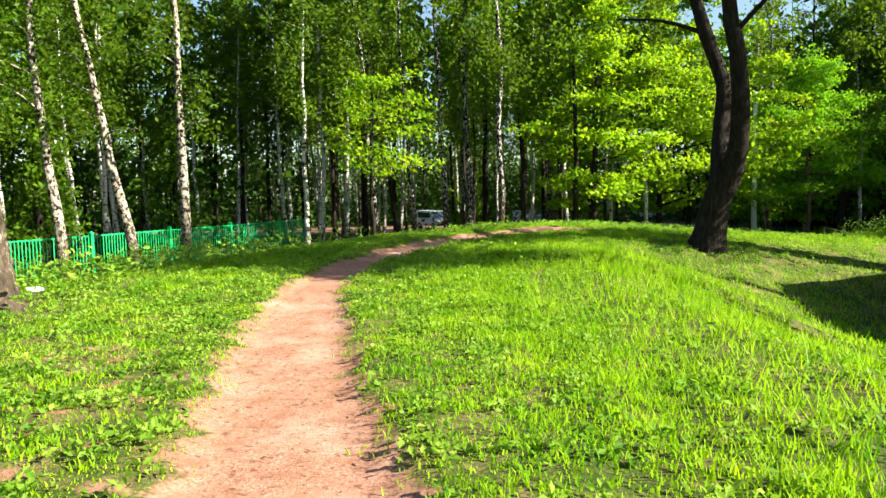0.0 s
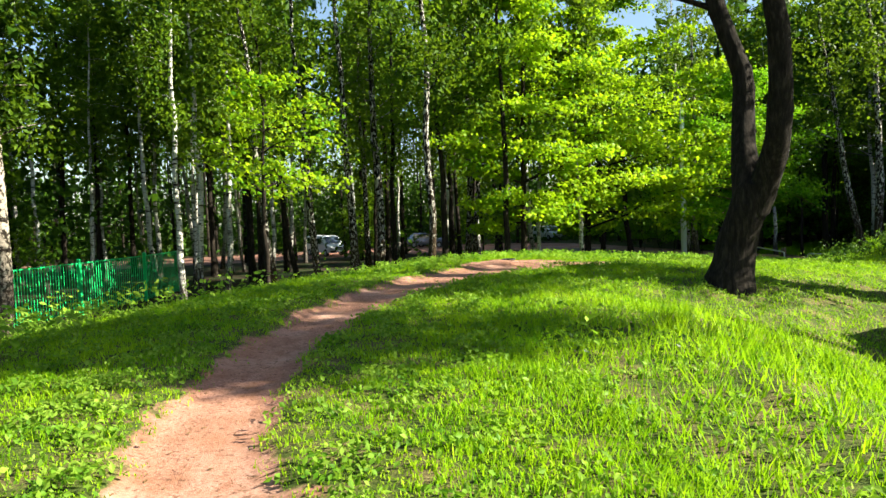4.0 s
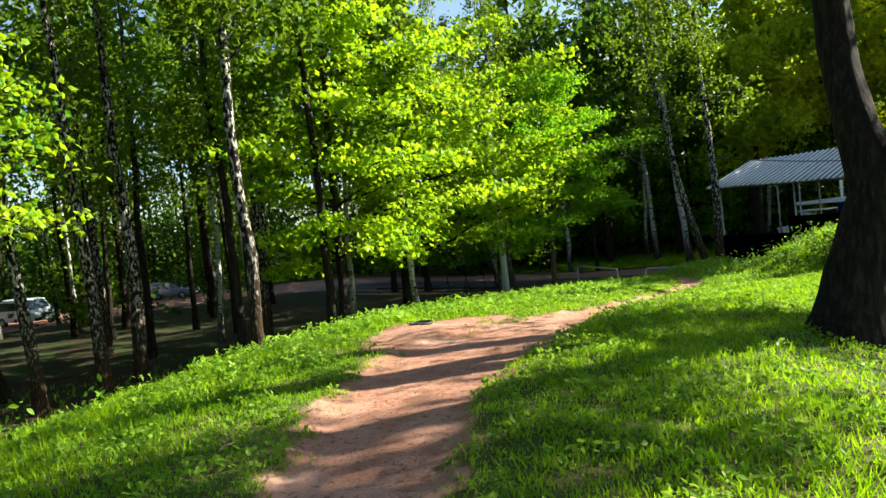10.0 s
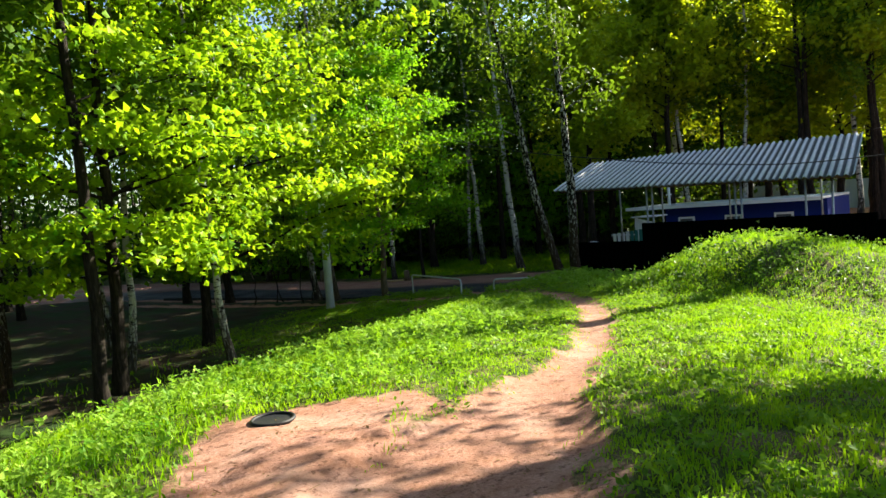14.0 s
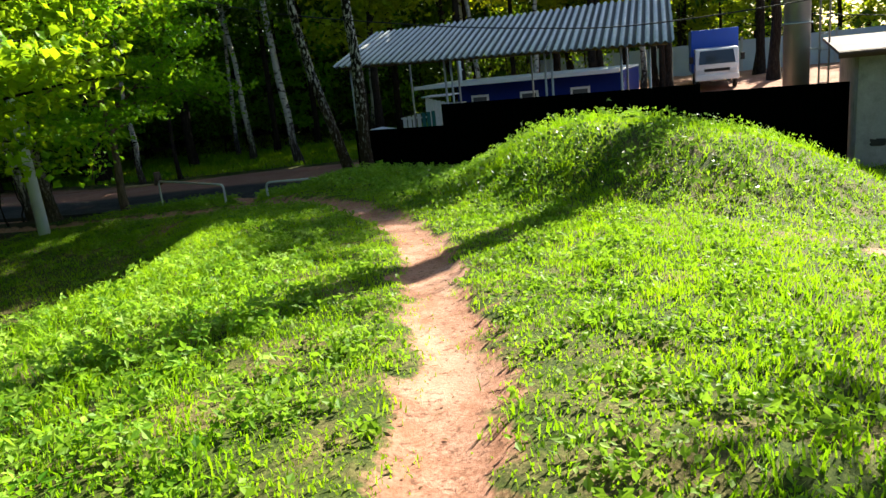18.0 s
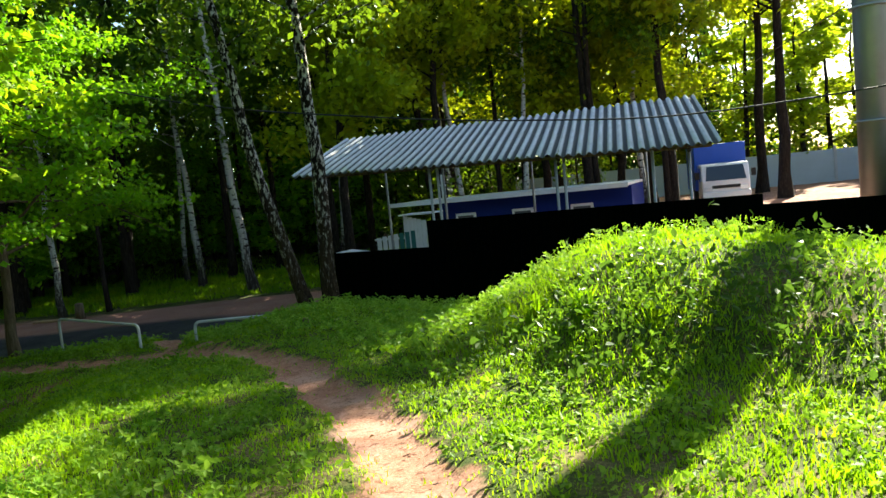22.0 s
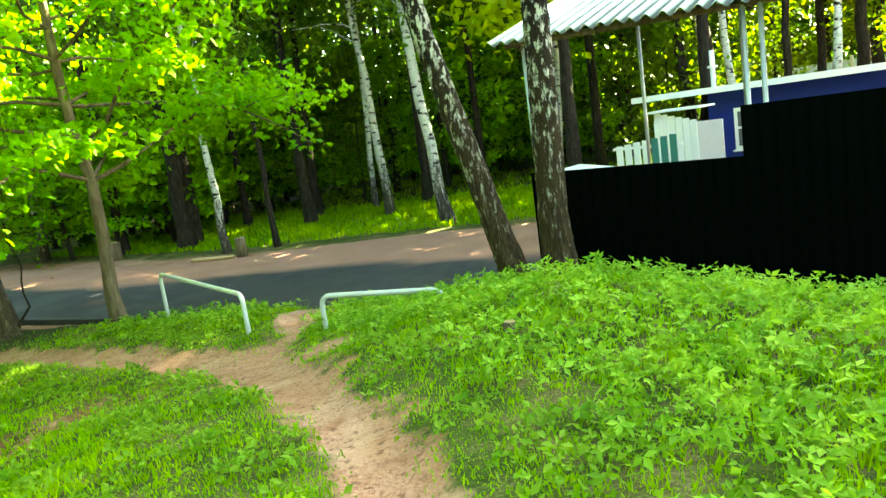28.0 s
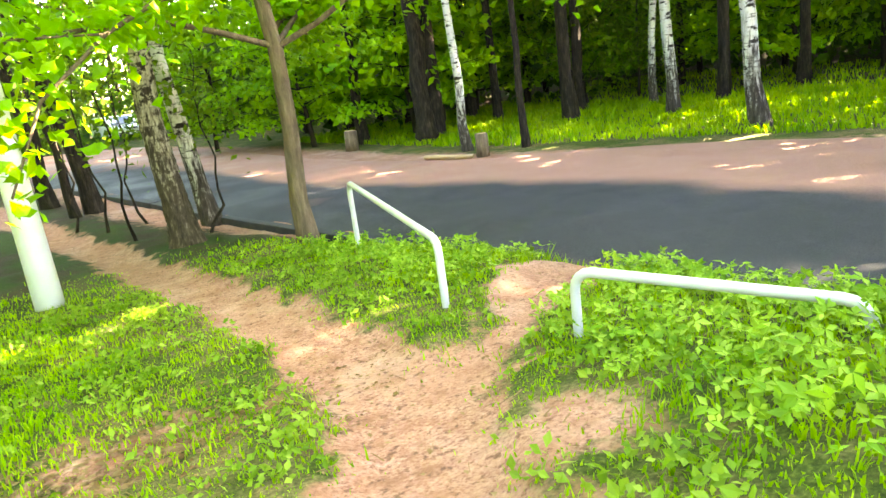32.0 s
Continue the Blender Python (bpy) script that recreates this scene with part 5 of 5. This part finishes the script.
# ---- yard fence of pale panels ----
def yard_fence():
    a, b = np.array([57.0, 38.0]), np.array([60.0, 4.0])
    root = thing("fence", pose(58.5, 21, gz(58.5, 21)), "pale blue-grey panel fence at the back of the yard", "fence")
    o = np.array(root.matrix_world.translation)
    n = 12
    for k in range(n):
        p, q = a + (b - a) * k / n, a + (b - a) * (k + 1) / n
        d = q - p
        ln = float(np.hypot(*d))
        turn = math.degrees(math.atan2(d[1], d[0]))
        part("panel", box(ln - 0.12, 0.06, 2.3, ln / 2, 0, 0, 0.01), M_PANEL, root, m=pose(p[0] - o[0], p[1] - o[1], -0.9 - o[2], 0, 0, turn))
        part("post", box(0.16, 0.16, 2.5, 0, 0, 0, 0.01), M_CONCRETE, root, m=pose(p[0] - o[0], p[1] - o[1], -0.9 - o[2], 0, 0, turn))


yard_fence()


# ---- concrete shed and board wall ----
def concrete_shed():
    root = thing("shed", pose(23.6, 20.25, -1.9), "weathered grey concrete shed with a rusty brown roof", "shed")
    part("wall", box(5.0, 8.0, 3.0, 2.5, -4.0, 0, 0.015), M_STAINED, root)
    part("roof", box(5.9, 8.8, 0.07, 2.45, -3.95, 3.1, 0.01), M_RUST, root, m=pose(0, 0, 0, 0, -2.5, 0))
    part("fascia", box(0.05, 8.8, 0.16, -0.48, -3.95, 3.0), M_RUST, root)
    # strips of plaster fallen off the wall
    for y, z, w, h in ((-0.75, 1.2, 0.07, 0.9), (-0.45, 0.95, 0.3, 0.12), (-1.15, 0.75, 0.34, 0.2), (-2.3, 1.5, 0.06, 0.7), (-2.6, 0.9, 0.5, 0.14)):
        scar = box(0.012, w, h, -0.004, y, z)
        bmesh.ops.subdivide_edges(scar, edges=scar.edges[:], cuts=5)
        rr = random.Random(int(-y * 100))
        for v in scar.verts:
            v.co.y += (rr.random() - 0.5) * 0.05
            v.co.z += (rr.random() - 0.5) * 0.06
        part("bare_patch", scar, M_FELT, root)


concrete_shed()

wa, wb = Vector((10.62, 16.45)), Vector((16.0, 18.75))
wl = (wb - wa).length
turn = math.degrees(math.atan2(wb.y - wa.y, wb.x - wa.x))
kiosk = thing("kiosk", pose(wa.x, wa.y, -2.4, 0, 0, turn), "low olive-grey slab kiosk with a black felt roof", "kiosk")
part("frame", box(wl - 0.02, 3.0, 2.98, wl / 2, -1.54, 0), M_KIOSK, kiosk)
for k in range(5):
    for c in range(3):
        part("slab", box(wl / 3 - 0.012, 0.05, 0.588, wl * (c + 0.5) / 3, 0, 0.6 * k, 0.008), M_KIOSK, kiosk)
    for c in range(2):
        part("end_slab", box(0.04, 1.49, 0.588, -0.02, -0.78 - 1.5 * c, 0.6 * k, 0.008), M_KIOSK, kiosk)
part("roof", box(wl + 0.3, 3.4, 0.08, wl / 2, -1.5, 3.0, 0.01), M_FELT, kiosk)
part("notice", box(0.5, 0.01, 0.22, 1.35, 0.032, 2.45), M_WHITE, kiosk, "pale blank notice plate")


# ---- steel chimney with ladder and cables ----
chim = thing("chimney", pose(26.6, 21.45, gz(26.6, 21.45)), "tall pale steel chimney pipe with a ladder and cables", "chimney")
part("shaft", cyl(0.34, 0.32, 16.5, 0, 0, -0.3, 24), M_STEEL, chim)
for k in range(8):
    part("flange", cyl(0.39, 0.39, 0.05, 0, 0, 1.6 + 2.4 * k, 24), M_STEEL, chim)
for y in (-0.55, -0.78):
    part("ladder_rail", cyl(0.025, 0.025, 18, -0.05, y, 0.3, 6), M_STEEL, chim)
for k in range(40):
    part("rung", cyl(0.014, 0.014, 0.23, -0.05, -0.78, 0.7 + 0.43 * k, 5, Matrix.Rotation(radians(-90), 4, "X")), M_STEEL, chim)
for k in range(5):
    part("cable_clamp", box(0.06, 0.4, 0.05, -0.05, -0.45, 1.8 + 1.5 * k), M_STEEL, chim)


def cable(pts, label, r=0.013):
    p = resample(pts, 0.5)
    o = p[0]
    v, q = tube(p - o, r, 5)
    root = tagged(new("cable", mesh_np("cable", v, q, (), [M_WIRE])), label, "cable", "overhead cables")
    root.location = Vector(o)


cable([(21.5, 42.2, 5.9), (22, 36.2, 4.05), (22, 31, 3.02), (22, 27.5, 2.52), (22, 24.5, 2.3), (22.3, 20, 2.55), (24.6, 15, 3.4), (30, 5, 6)], "black overhead cable sagging past the shelter roof", 0.016)
cable([(26.5, 21.1, 3.2), (25.6, 18.8, 3.0), (24.5, 16.8, 3.3), (20, 12, 4.6)], "black cable hung from the steel chimney")
cable([(26.5, 21.1, 2.2), (25.6, 19.0, 1.9), (24.5, 17.2, 2.0), (20, 13, 3.0)], "black cable hung from the steel chimney")
cable([(26.7, 21.6, 4.6), (36, 25, 4.0), (44, 28, 4.2), (56, 34, 6.5)], "black cable hung from the steel chimney")


# ---- vehicles ----
def prism(profile, width, bevel=0.05):
    """A body from a side outline (x, z), bevelled."""
    bm = bmesh.new()
    l = [bm.verts.new((x, -width / 2, z)) for x, z in profile]
    r = [bm.verts.new((x, width / 2, z)) for x, z in profile]
    bm.faces.new(l)
    bm.faces.new(r[::-1])
    n = len(profile)
    for k in range(n):
        bm.faces.new((l[k], r[k], r[(k + 1) % n], l[(k + 1) % n]))
    bmesh.ops.recalc_face_normals(bm, faces=bm.faces[:])
    bmesh.ops.bevel(bm, geom=bm.edges[:], offset=bevel, segments=2, affect="EDGES", profile=0.6)
    for f in bm.faces:
        f.smooth = True
    return bm


def wheel(root, x, y, r=0.33):
    tyre = part("wheel", cyl(r, r, 0.2, 0, 0, -0.1, 20, Matrix()), M_RUBBER, root, m=pose(x, y, r, 90))
    part("rim", cyl(r * 0.6, r * 0.55, 0.22, 0, 0, -0.11, 14), M_STEEL, tyre)


def quad_part(name, corners, material, root, thick=0.02, label=""):
    """A thin slab over four corners."""
    c = [Vector(p) for p in corners]
    nrm = (c[1] - c[0]).cross(c[3] - c[0]).normalized() * thick
    bm = bmesh.new()
    a = [bm.verts.new(p) for p in c]
    b = [bm.verts.new(p - nrm) for p in c]
    bm.faces.new(a)
    bm.faces.new(b[::-1])
    for k in range(4):
        bm.faces.new((a[k], b[k], b[(k + 1) % 4], a[(k + 1) % 4]))
    return part(name, bm, material, root, label)


def car(m, lacquer, label, van=True):
    root = thing("car", m, label, "car", "parked cars")
    if van:
        prof = [(-2.2, 0.35), (2.2, 0.35), (2.25, 0.85), (1.5, 1.1), (0.85, 1.78), (-2.05, 1.82), (-2.25, 1.0)]
        shield = [(1.49, -0.72, 1.13), (1.49, 0.72, 1.13), (0.93, 0.64, 1.7), (0.93, -0.64, 1.7)]
        roof = 1.78
        side = [(-1.7, 1.1), (1.1, 1.1), (0.7, 1.62), (-1.7, 1.66)]
    else:
        prof = [(-2.2, 0.35), (2.2, 0.35), (2.25, 0.8), (1.15, 0.98), (0.45, 1.5), (-1.5, 1.54), (-2.25, 0.98)]
        shield = [(1.12, -0.7, 1.02), (1.12, 0.7, 1.02), (0.52, 0.6, 1.44), (0.52, -0.6, 1.44)]
        side = [(-1.6, 1.02), (0.85, 1.02), (0.38, 1.42), (-1.35, 1.44)]
    part("body", prism(prof, 1.72, 0.07), lacquer, root)
    quad_part("windscreen", [(x + 0.03, y, z + 0.03) for x, y, z in shield], M_GLASS, root)
    for s in (-1, 1):
        pts = [(x, s * 0.868, z) for x, z in side]
        quad_part("side_window", pts if s < 0 else pts[::-1], M_GLASS, root)
        for x in (-1.4, 1.4):
            wheel(root, x, s * 0.78)
        part("headlamp", box(0.06, 0.34, 0.16, 2.24, s * 0.6, 0.68, 0.02), M_LAMP, root)
        part("mirror", box(0.1, 0.18, 0.12, 1.0, s * 0.95, 1.1, 0.02), lacquer, root)
    part("bumper", box(0.12, 1.7, 0.2, 2.25, 0, 0.36, 0.04), M_RUBBER, root)
    part("grille", box(0.04, 0.7, 0.12, 2.25, 0, 0.7, 0.01), M_RUBBER, root)
    part("number_plate", box(0.02, 0.5, 0.11, 2.32, 0, 0.42), M_WHITE, root)


car(pose(-1.0, 70, gz(-1, 70), 0, 0, -60), M_CAR_WHITE, "white minivan parked on the lane in the wood")
car(pose(9.5, 77, gz(9.5, 77), 0, 0, -35), M_CAR_GREY, "blue-grey estate car parked on the lane in the wood", False)
car(pose(23.4, 81.5, gz(23.4, 81.5), 0, 0, -75), M_CAR_WHITE, "white car parked far along the lane", False)


def truck(m, label):
    root = thing("truck", m, label, "truck", "blue box trucks")
    part("cab", prism([(0.4, 0.45), (2.1, 0.45), (2.15, 1.15), (1.85, 1.95), (0.4, 2.0)], 2.05, 0.08), M_CAR_WHITE, root)
    quad_part("windscreen", [(2.16, -0.86, 1.22), (2.16, 0.86, 1.22), (1.9, 0.78, 1.86), (1.9, -0.78, 1.86)], M_GLASS, root)
    for s in (-1, 1):
        pts = [(0.8, s * 1.032, 1.2), (1.95, s * 1.032, 1.2), (1.75, s * 1.032, 1.82), (0.8, s * 1.032, 1.82)]
        quad_part("side_window", pts if s < 0 else pts[::-1], M_GLASS, root)
        part("headlamp", box(0.05, 0.36, 0.2, 2.14, s * 0.75, 0.75, 0.02), M_LAMP, root)
        part("mirror", box(0.08, 0.2, 0.34, 1.95, s * 1.2, 1.3, 0.02), M_RUBBER, root)
        for x in (1.2, -2.6):
            wheel(root, x, s * 0.9, 0.4)
    part("bumper", box(0.14, 2.05, 0.28, 2.16, 0, 0.42, 0.04), M_WHITE, root)
    part("grille", box(0.03, 1.2, 0.14, 2.15, 0, 0.85), M_RUBBER, root)
    part("number_plate", box(0.02, 0.52, 0.12, 2.24, 0, 0.5), M_WHITE, root)
    part("chassis", box(5.4, 0.9, 0.2, -1.2, 0, 0.5), M_RUBBER, root)
    part("box", box(4.4, 2.3, 2.15, -1.95, 0, 0.75, 0.03), M_TARP, root, "blue tarpaulin box body")
    return root


litter = thing("bottle", pose(-6.8, 11.5, gz(-6.8, 11.5) + 0.04, 0, 90, 30), "white plastic bottle lying in the grass", "bottle")
part("body", cyl(0.045, 0.045, 0.2, 0, 0, 0, 12), M_WHITE, litter)
part("neck", cyl(0.042, 0.016, 0.05, 0, 0, 0.2, 12), M_WHITE, litter)
part("cap", cyl(0.018, 0.018, 0.02, 0, 0, 0.25, 10), M_TARP, litter)
v, q = tube([(0, 0, 0.02), (0.12, 0.1, 0.05), (0.26, 0.17, 0.03), (0.4, 0.3, 0.05)], (0.018, 0.022, 0.018, 0.01), 7, 0.3)
stick = tagged(new("stick", mesh_np("stick", v, q, (), [M_STUMP])), "short pale barkless stick lying in the grass", "stick")
stick.matrix_world = pose(-0.62, 19.9, gz(-0.62, 19.9) + 0.03) @ Matrix.Scale(0.42, 4)

lorry = truck(pose(45.4, 24.75, gz(45.4, 24.75), 0, 0, 187), "white cab truck with a blue box parked in the yard")
copy_thing(lorry, pose(53.1, 12.6, gz(53.1, 12.6), 0, 0, 140))


# ---- grass, weeds, fallen leaves ----
def tall(x, y, d, side):
    """How high the grass stands, 0 mown to 1 tall."""
    h = 0.1 + 0.2 * smooth(0.6, 2.6, d)
    h += 0.4 * smooth(2.0, 5.0, d) * (side < 0) * smooth(19, 15, y)
    h += 0.35 * np.exp(-(((x - 19.3) / 3.9) ** 2 + ((y - 24.1) / 4.0) ** 2) ** 2)
    h += 0.25 * smooth(1.8, 3.5, d) * (side > 0) * smooth(19, 22, y) * smooth(34, 28, y)
    h *= 1 - 0.45 * (side > 0) * smooth(14, 10, y) * smooth(6, 4, d)
    h += 0.45 * blob(x, y, 3.6, 13.2, 1.9, 2.2)
    return np.clip(h + 0.2 * fbm(x, y, 1.8, 9) + 0.24 * fbm(x, y, 0.45, 10), 0.05, 1.1)


def blades(rng, x, y, h, w):
    """Bent three-sided blades standing on the ground."""
    n = len(x)
    z = ground(x, y) - 0.01
    a, b = rng.rand(n) * 6.283, rng.rand(n) * 6.283
    dx, dy = np.cos(a) * w / 2, np.sin(a) * w / 2
    bend = h * (0.15 + 0.55 * rng.rand(n))
    bx, by = np.cos(b) * bend, np.sin(b) * bend
    v = np.empty((n, 5, 3), np.float32)
    v[:, 0] = np.stack([x - dx, y - dy, z], -1)
    v[:, 1] = np.stack([x + dx, y + dy, z], -1)
    v[:, 2] = np.stack([x - dx * 0.8 + bx * 0.35, y - dy * 0.8 + by * 0.35, z + h * 0.58], -1)
    v[:, 3] = np.stack([x + dx * 0.8 + bx * 0.35, y + dy * 0.8 + by * 0.35, z + h * 0.58], -1)
    v[:, 4] = np.stack([x + bx, y + by, z + h * (0.98 - 0.25 * rng.rand(n))], -1)
    i = np.arange(n)[:, None] * 5
    return v.reshape(-1, 3), (i + np.array([[0, 1, 3, 2]])), (i + np.array([[2, 3, 4]]))


def spikes(rng, x, y, h, w):
    """Single bent points, for grass farther off."""
    n = len(x)
    z = ground(x, y) - 0.01
    a, b = rng.rand(n) * 6.283, rng.rand(n) * 6.283
    dx, dy, bend = np.cos(a) * w / 2, np.sin(a) * w / 2, h * (0.2 + 0.6 * rng.rand(n))
    v = np.stack([np.stack([x - dx, y - dy, z], -1), np.stack([x + dx, y + dy, z], -1), np.stack([x + np.cos(b) * bend, y + np.sin(b) * bend, z + h], -1)], 1)
    return v.reshape(-1, 3), np.arange(3 * n).reshape(-1, 3)


rng = np.random.RandomState(5)
n, m = 800000, 340000
line = TRAIL_S[(TRAIL_S[:, 1] > 0.5) & (TRAIL_S[:, 1] < 41)]
pick = line[rng.randint(0, len(line), m), :2] + (rng.rand(m, 2) - 0.5) * 6.4
x, y = np.concatenate([-16 + 42 * rng.rand(n), pick[:, 0]]), np.concatenate([-2 + 45 * rng.rand(n), pick[:, 1]])
d, i, side = near(TRAIL_S, x, y)
keep = rng.rand(len(x)) < np.clip(1.2 / (1 + (d / 6.5) ** 2), 0.08, 1) * np.where(side < 0, smooth(14, 10, d) * 0.95 + 0.05, 1.0)
x, y, d, side = x[keep], y[keep], d[keep], side[keep]
rd = near(ROAD_MID, x, y)[0]
lump = 0.5 + 0.8 * fbm(x, y, 0.5, 31) + 0.45 * fbm(x, y, 2.6, 32)
keep = (rng.rand(len(x)) > worn(x, y) * 1.15) & (rng.rand(len(x)) > in_woods(x, y) * 0.97) & (rd > 4.6) & (rng.rand(len(x)) < 0.5 + 0.6 * lump) & (x < 24.7)
x, y, d, side = x[keep], y[keep], d[keep], side[keep]
hh = (0.03 + 0.23 * tall(x, y, d, side)) * (0.4 + 0.85 * rng.rand(len(x)) ** 1.5)
ww = (0.006 + 0.008 * rng.rand(len(x))) * (1 + d / 7)
by_path = d < 2.6
v, q, t = blades(rng, x[by_path], y[by_path], hh[by_path], ww[by_path])
far = ~by_path
v2, t2 = spikes(rng, x[far], y[far], hh[far], ww[far] * 1.15)
v, t = np.concatenate([v, v2]), np.concatenate([t, t2 + len(v)])
tagged(new("grass", mesh_np("grass", v, q, t, [M_GRASS], False)), "lush bright green grass on the bank", "grass", kind="stuff")

# grass beyond the lane and far on the left
n = 60000
x, y = np.concatenate([26 + 22 * rng.rand(n), -30 + 40 * rng.rand(n)]), np.concatenate([38 + 22 * rng.rand(n), 0 + 40 * rng.rand(n)])
rd = near(ROAD_MID, x, y)[0]
d = near(TRAIL_S, x, y)[0]
keep = (rd > 5.0) & (d > 9) & (rng.rand(2 * n) > in_woods(x, y) * 0.8)
x, y = x[keep], y[keep]
v, q, t = blades(rng, x, y, 0.1 + 0.16 * rng.rand(len(x)), 0.03 + 0.02 * rng.rand(len(x)))
tagged(new("grass", mesh_np("far_grass", v, q, t, [M_GRASS], False)), "green grass strip beyond the lane under trees", "grass", kind="stuff")


def weeds(name_label, n, inside, size, lift, seed, shape=OVAL, leaf=None, up_to=0.62):
    r = np.random.RandomState(seed)
    x, y = -16 + 41 * r.rand(n), -2 + 43 * r.rand(n)
    d, i, side = near(TRAIL_S, x, y)
    keep = (r.rand(n) < inside(x, y, d, side)) & (r.rand(n) > worn(x, y) * 1.6) & (near(ROAD_MID, x, y)[0] > 4.8) & (x < 24.7)
    x, y, d = x[keep], y[keep], d[keep]
    k = 4
    cx = np.repeat(x, k) + r.normal(size=len(x) * k) * size * 0.75
    cy = np.repeat(y, k) + r.normal(size=len(x) * k) * size * 0.75
    up = np.repeat(lift * (0.3 + r.rand(len(x))), k) * (0.6 + 0.6 * r.rand(len(x) * k))
    c = np.stack([cx, cy, ground(cx, cy) + up], -1)
    v, t = leaves(r, c, size * (0.55 + 0.8 * r.rand(len(c))), shape, up_to)
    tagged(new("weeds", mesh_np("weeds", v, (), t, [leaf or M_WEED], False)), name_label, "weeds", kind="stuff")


def mound_zone(x, y):
    return np.exp(-(((x - 19.0) / 4.2) ** 2 + ((y - 25.0) / 4.4) ** 2) ** 2)


weeds("broad-leaved nettles and goutweed on the mound", 100000, lambda x, y, d, s: 0.8 * mound_zone(x, y) * smooth(-0.45, 0.35, fbm(x, y, 2.0, 41)), 0.075, 0.2, 61, TRIO, None, 0.5)
# nettles on this flank: its shade is in the dark leaf colour
weeds("broad-leaved nettles coloured dark for the shaded side of the mound", 330000, lambda x, y, d, s: 0.6 * blob(x, y, 15.9, 24.6, 0.8, 1.9) * smooth(-0.4, 0.2, fbm(x, y, 1.1, 45)), 0.09, 0.46, 65, OVAL, M_DARK_WEED, 0.45)
weeds("low dark broad-leaved weeds beside long grass", 200000, lambda x, y, d, s: 0.5 * blob(x, y, 1.9, 13.2, 0.7, 0.4), 0.075, 0.16, 66, OVAL, M_DARK_WEED, 0.5)
weeds("low goutweed and clover in the turf", 620000, lambda x, y, d, s: (1 + 0.7 * (s > 0) * smooth(14, 10, y)) * np.clip(0.55 / (1 + (d / 3.5) ** 2), 0.03, 1) * smooth(-0.25, 0.4, fbm(x, y, 1.7, 42)) * (1 - 0.6 * in_woods(x, y)), 0.06, 0.09, 62, RHOMB, None, 0.5)
weeds("thick goutweed by the pipe barriers", 120000, lambda x, y, d, s: smooth(26.5, 29, y) * (s < 0) * smooth(0.8, 1.6, d) * smooth(8, 4, d) * 0.75 + 0.45 * smooth(21, 25, y) * smooth(31, 28, y) * (s > 0) * smooth(1, 1.8, d) * smooth(5, 3.5, d), 0.112, 0.17, 63, TRIO)
weeds("tall nettles at the foot of the fence", 160000, lambda x, y, d, s: 0.5 * (d > 3.2) * blob(x, y, -8.0, 16, 5.0, 5.5) * smooth(-0.35, 0.3, fbm(x, y, 2.4, 44)), 0.11, 0.42, 64)

r = np.random.RandomState(71)
n = 120000
x, y = -6 + 30 * r.rand(n), -1 + 44 * r.rand(n)
keep = r.rand(n) < worn(x, y) * 0.45 * (near(ROAD_MID[::2], x, y)[0] > 4) + 0.06 * in_woods(x, y) + 0.9 * blob(x, y, 18.0, 36.3, 1.8, 0.8, 0.15)
x, y = np.concatenate([x[keep], 18.0 + 0.95 * r.normal(size=1800), 13.4 + 0.3 * r.normal(size=80)]), np.concatenate([y[keep], 36.3 + 0.5 * r.normal(size=1800), 20.9 + 0.3 * r.normal(size=80)])
c = np.stack([x, y, ground(x, y) + 0.008], -1)
v, t = leaves(r, c, 0.012 + 0.04 * r.rand(len(c)) ** 3 + 0.035 * blob(x, y, 18.0, 36.3, 1.8, 0.9, 0.15), RHOMB, 0.86)
vt, tt = leaves(r, c[::3] + (0.03, 0.02, 0.002), 0.03 + 0.09 * r.rand(len(c[::3])) ** 2, TWIG, 0.93)
v, t = np.concatenate([v, vt]), np.concatenate([t, tt + len(v)])
tagged(new("leaf_litter", mesh_np("leaf_litter", v, (), t, [M_DRY], False)), "dry brown leaf scraps and twigs on bare earth", "leaf litter", kind="stuff")

# single tufts of long yellow-green blades on the mound's flank
for k, (x, y, n, h) in enumerate(((16.66, 26.65, 60, 0.42), (16.28, 26.0, 70, 0.48), (15.9, 25.2, 45, 0.36), (17.3, 27.2, 40, 0.3), (13.6, 26.1, 40, 0.2), (4.2, 12.6, 60, 0.4), (3.0, 13.9, 60, 0.36))):
    rr = np.random.RandomState(200 + k)
    a, rad = rr.rand(n) * 6.283, 0.1 * np.sqrt(rr.rand(n))
    v, q, t = blades(rr, x + rad * np.cos(a), y + rad * np.sin(a), h * (0.6 + 0.5 * rr.rand(n)), np.full(n, 0.016))
    o = np.array([x, y, gz(x, y)], np.float32)
    tuft = tagged(new("grass_tuft", mesh_np("grass_tuft", v - o, q, t, [M_GRASS], False)), "tuft of long yellow-green grass blades", "grass tuft", "grass tufts")
    tuft.location = Vector(o.tolist())
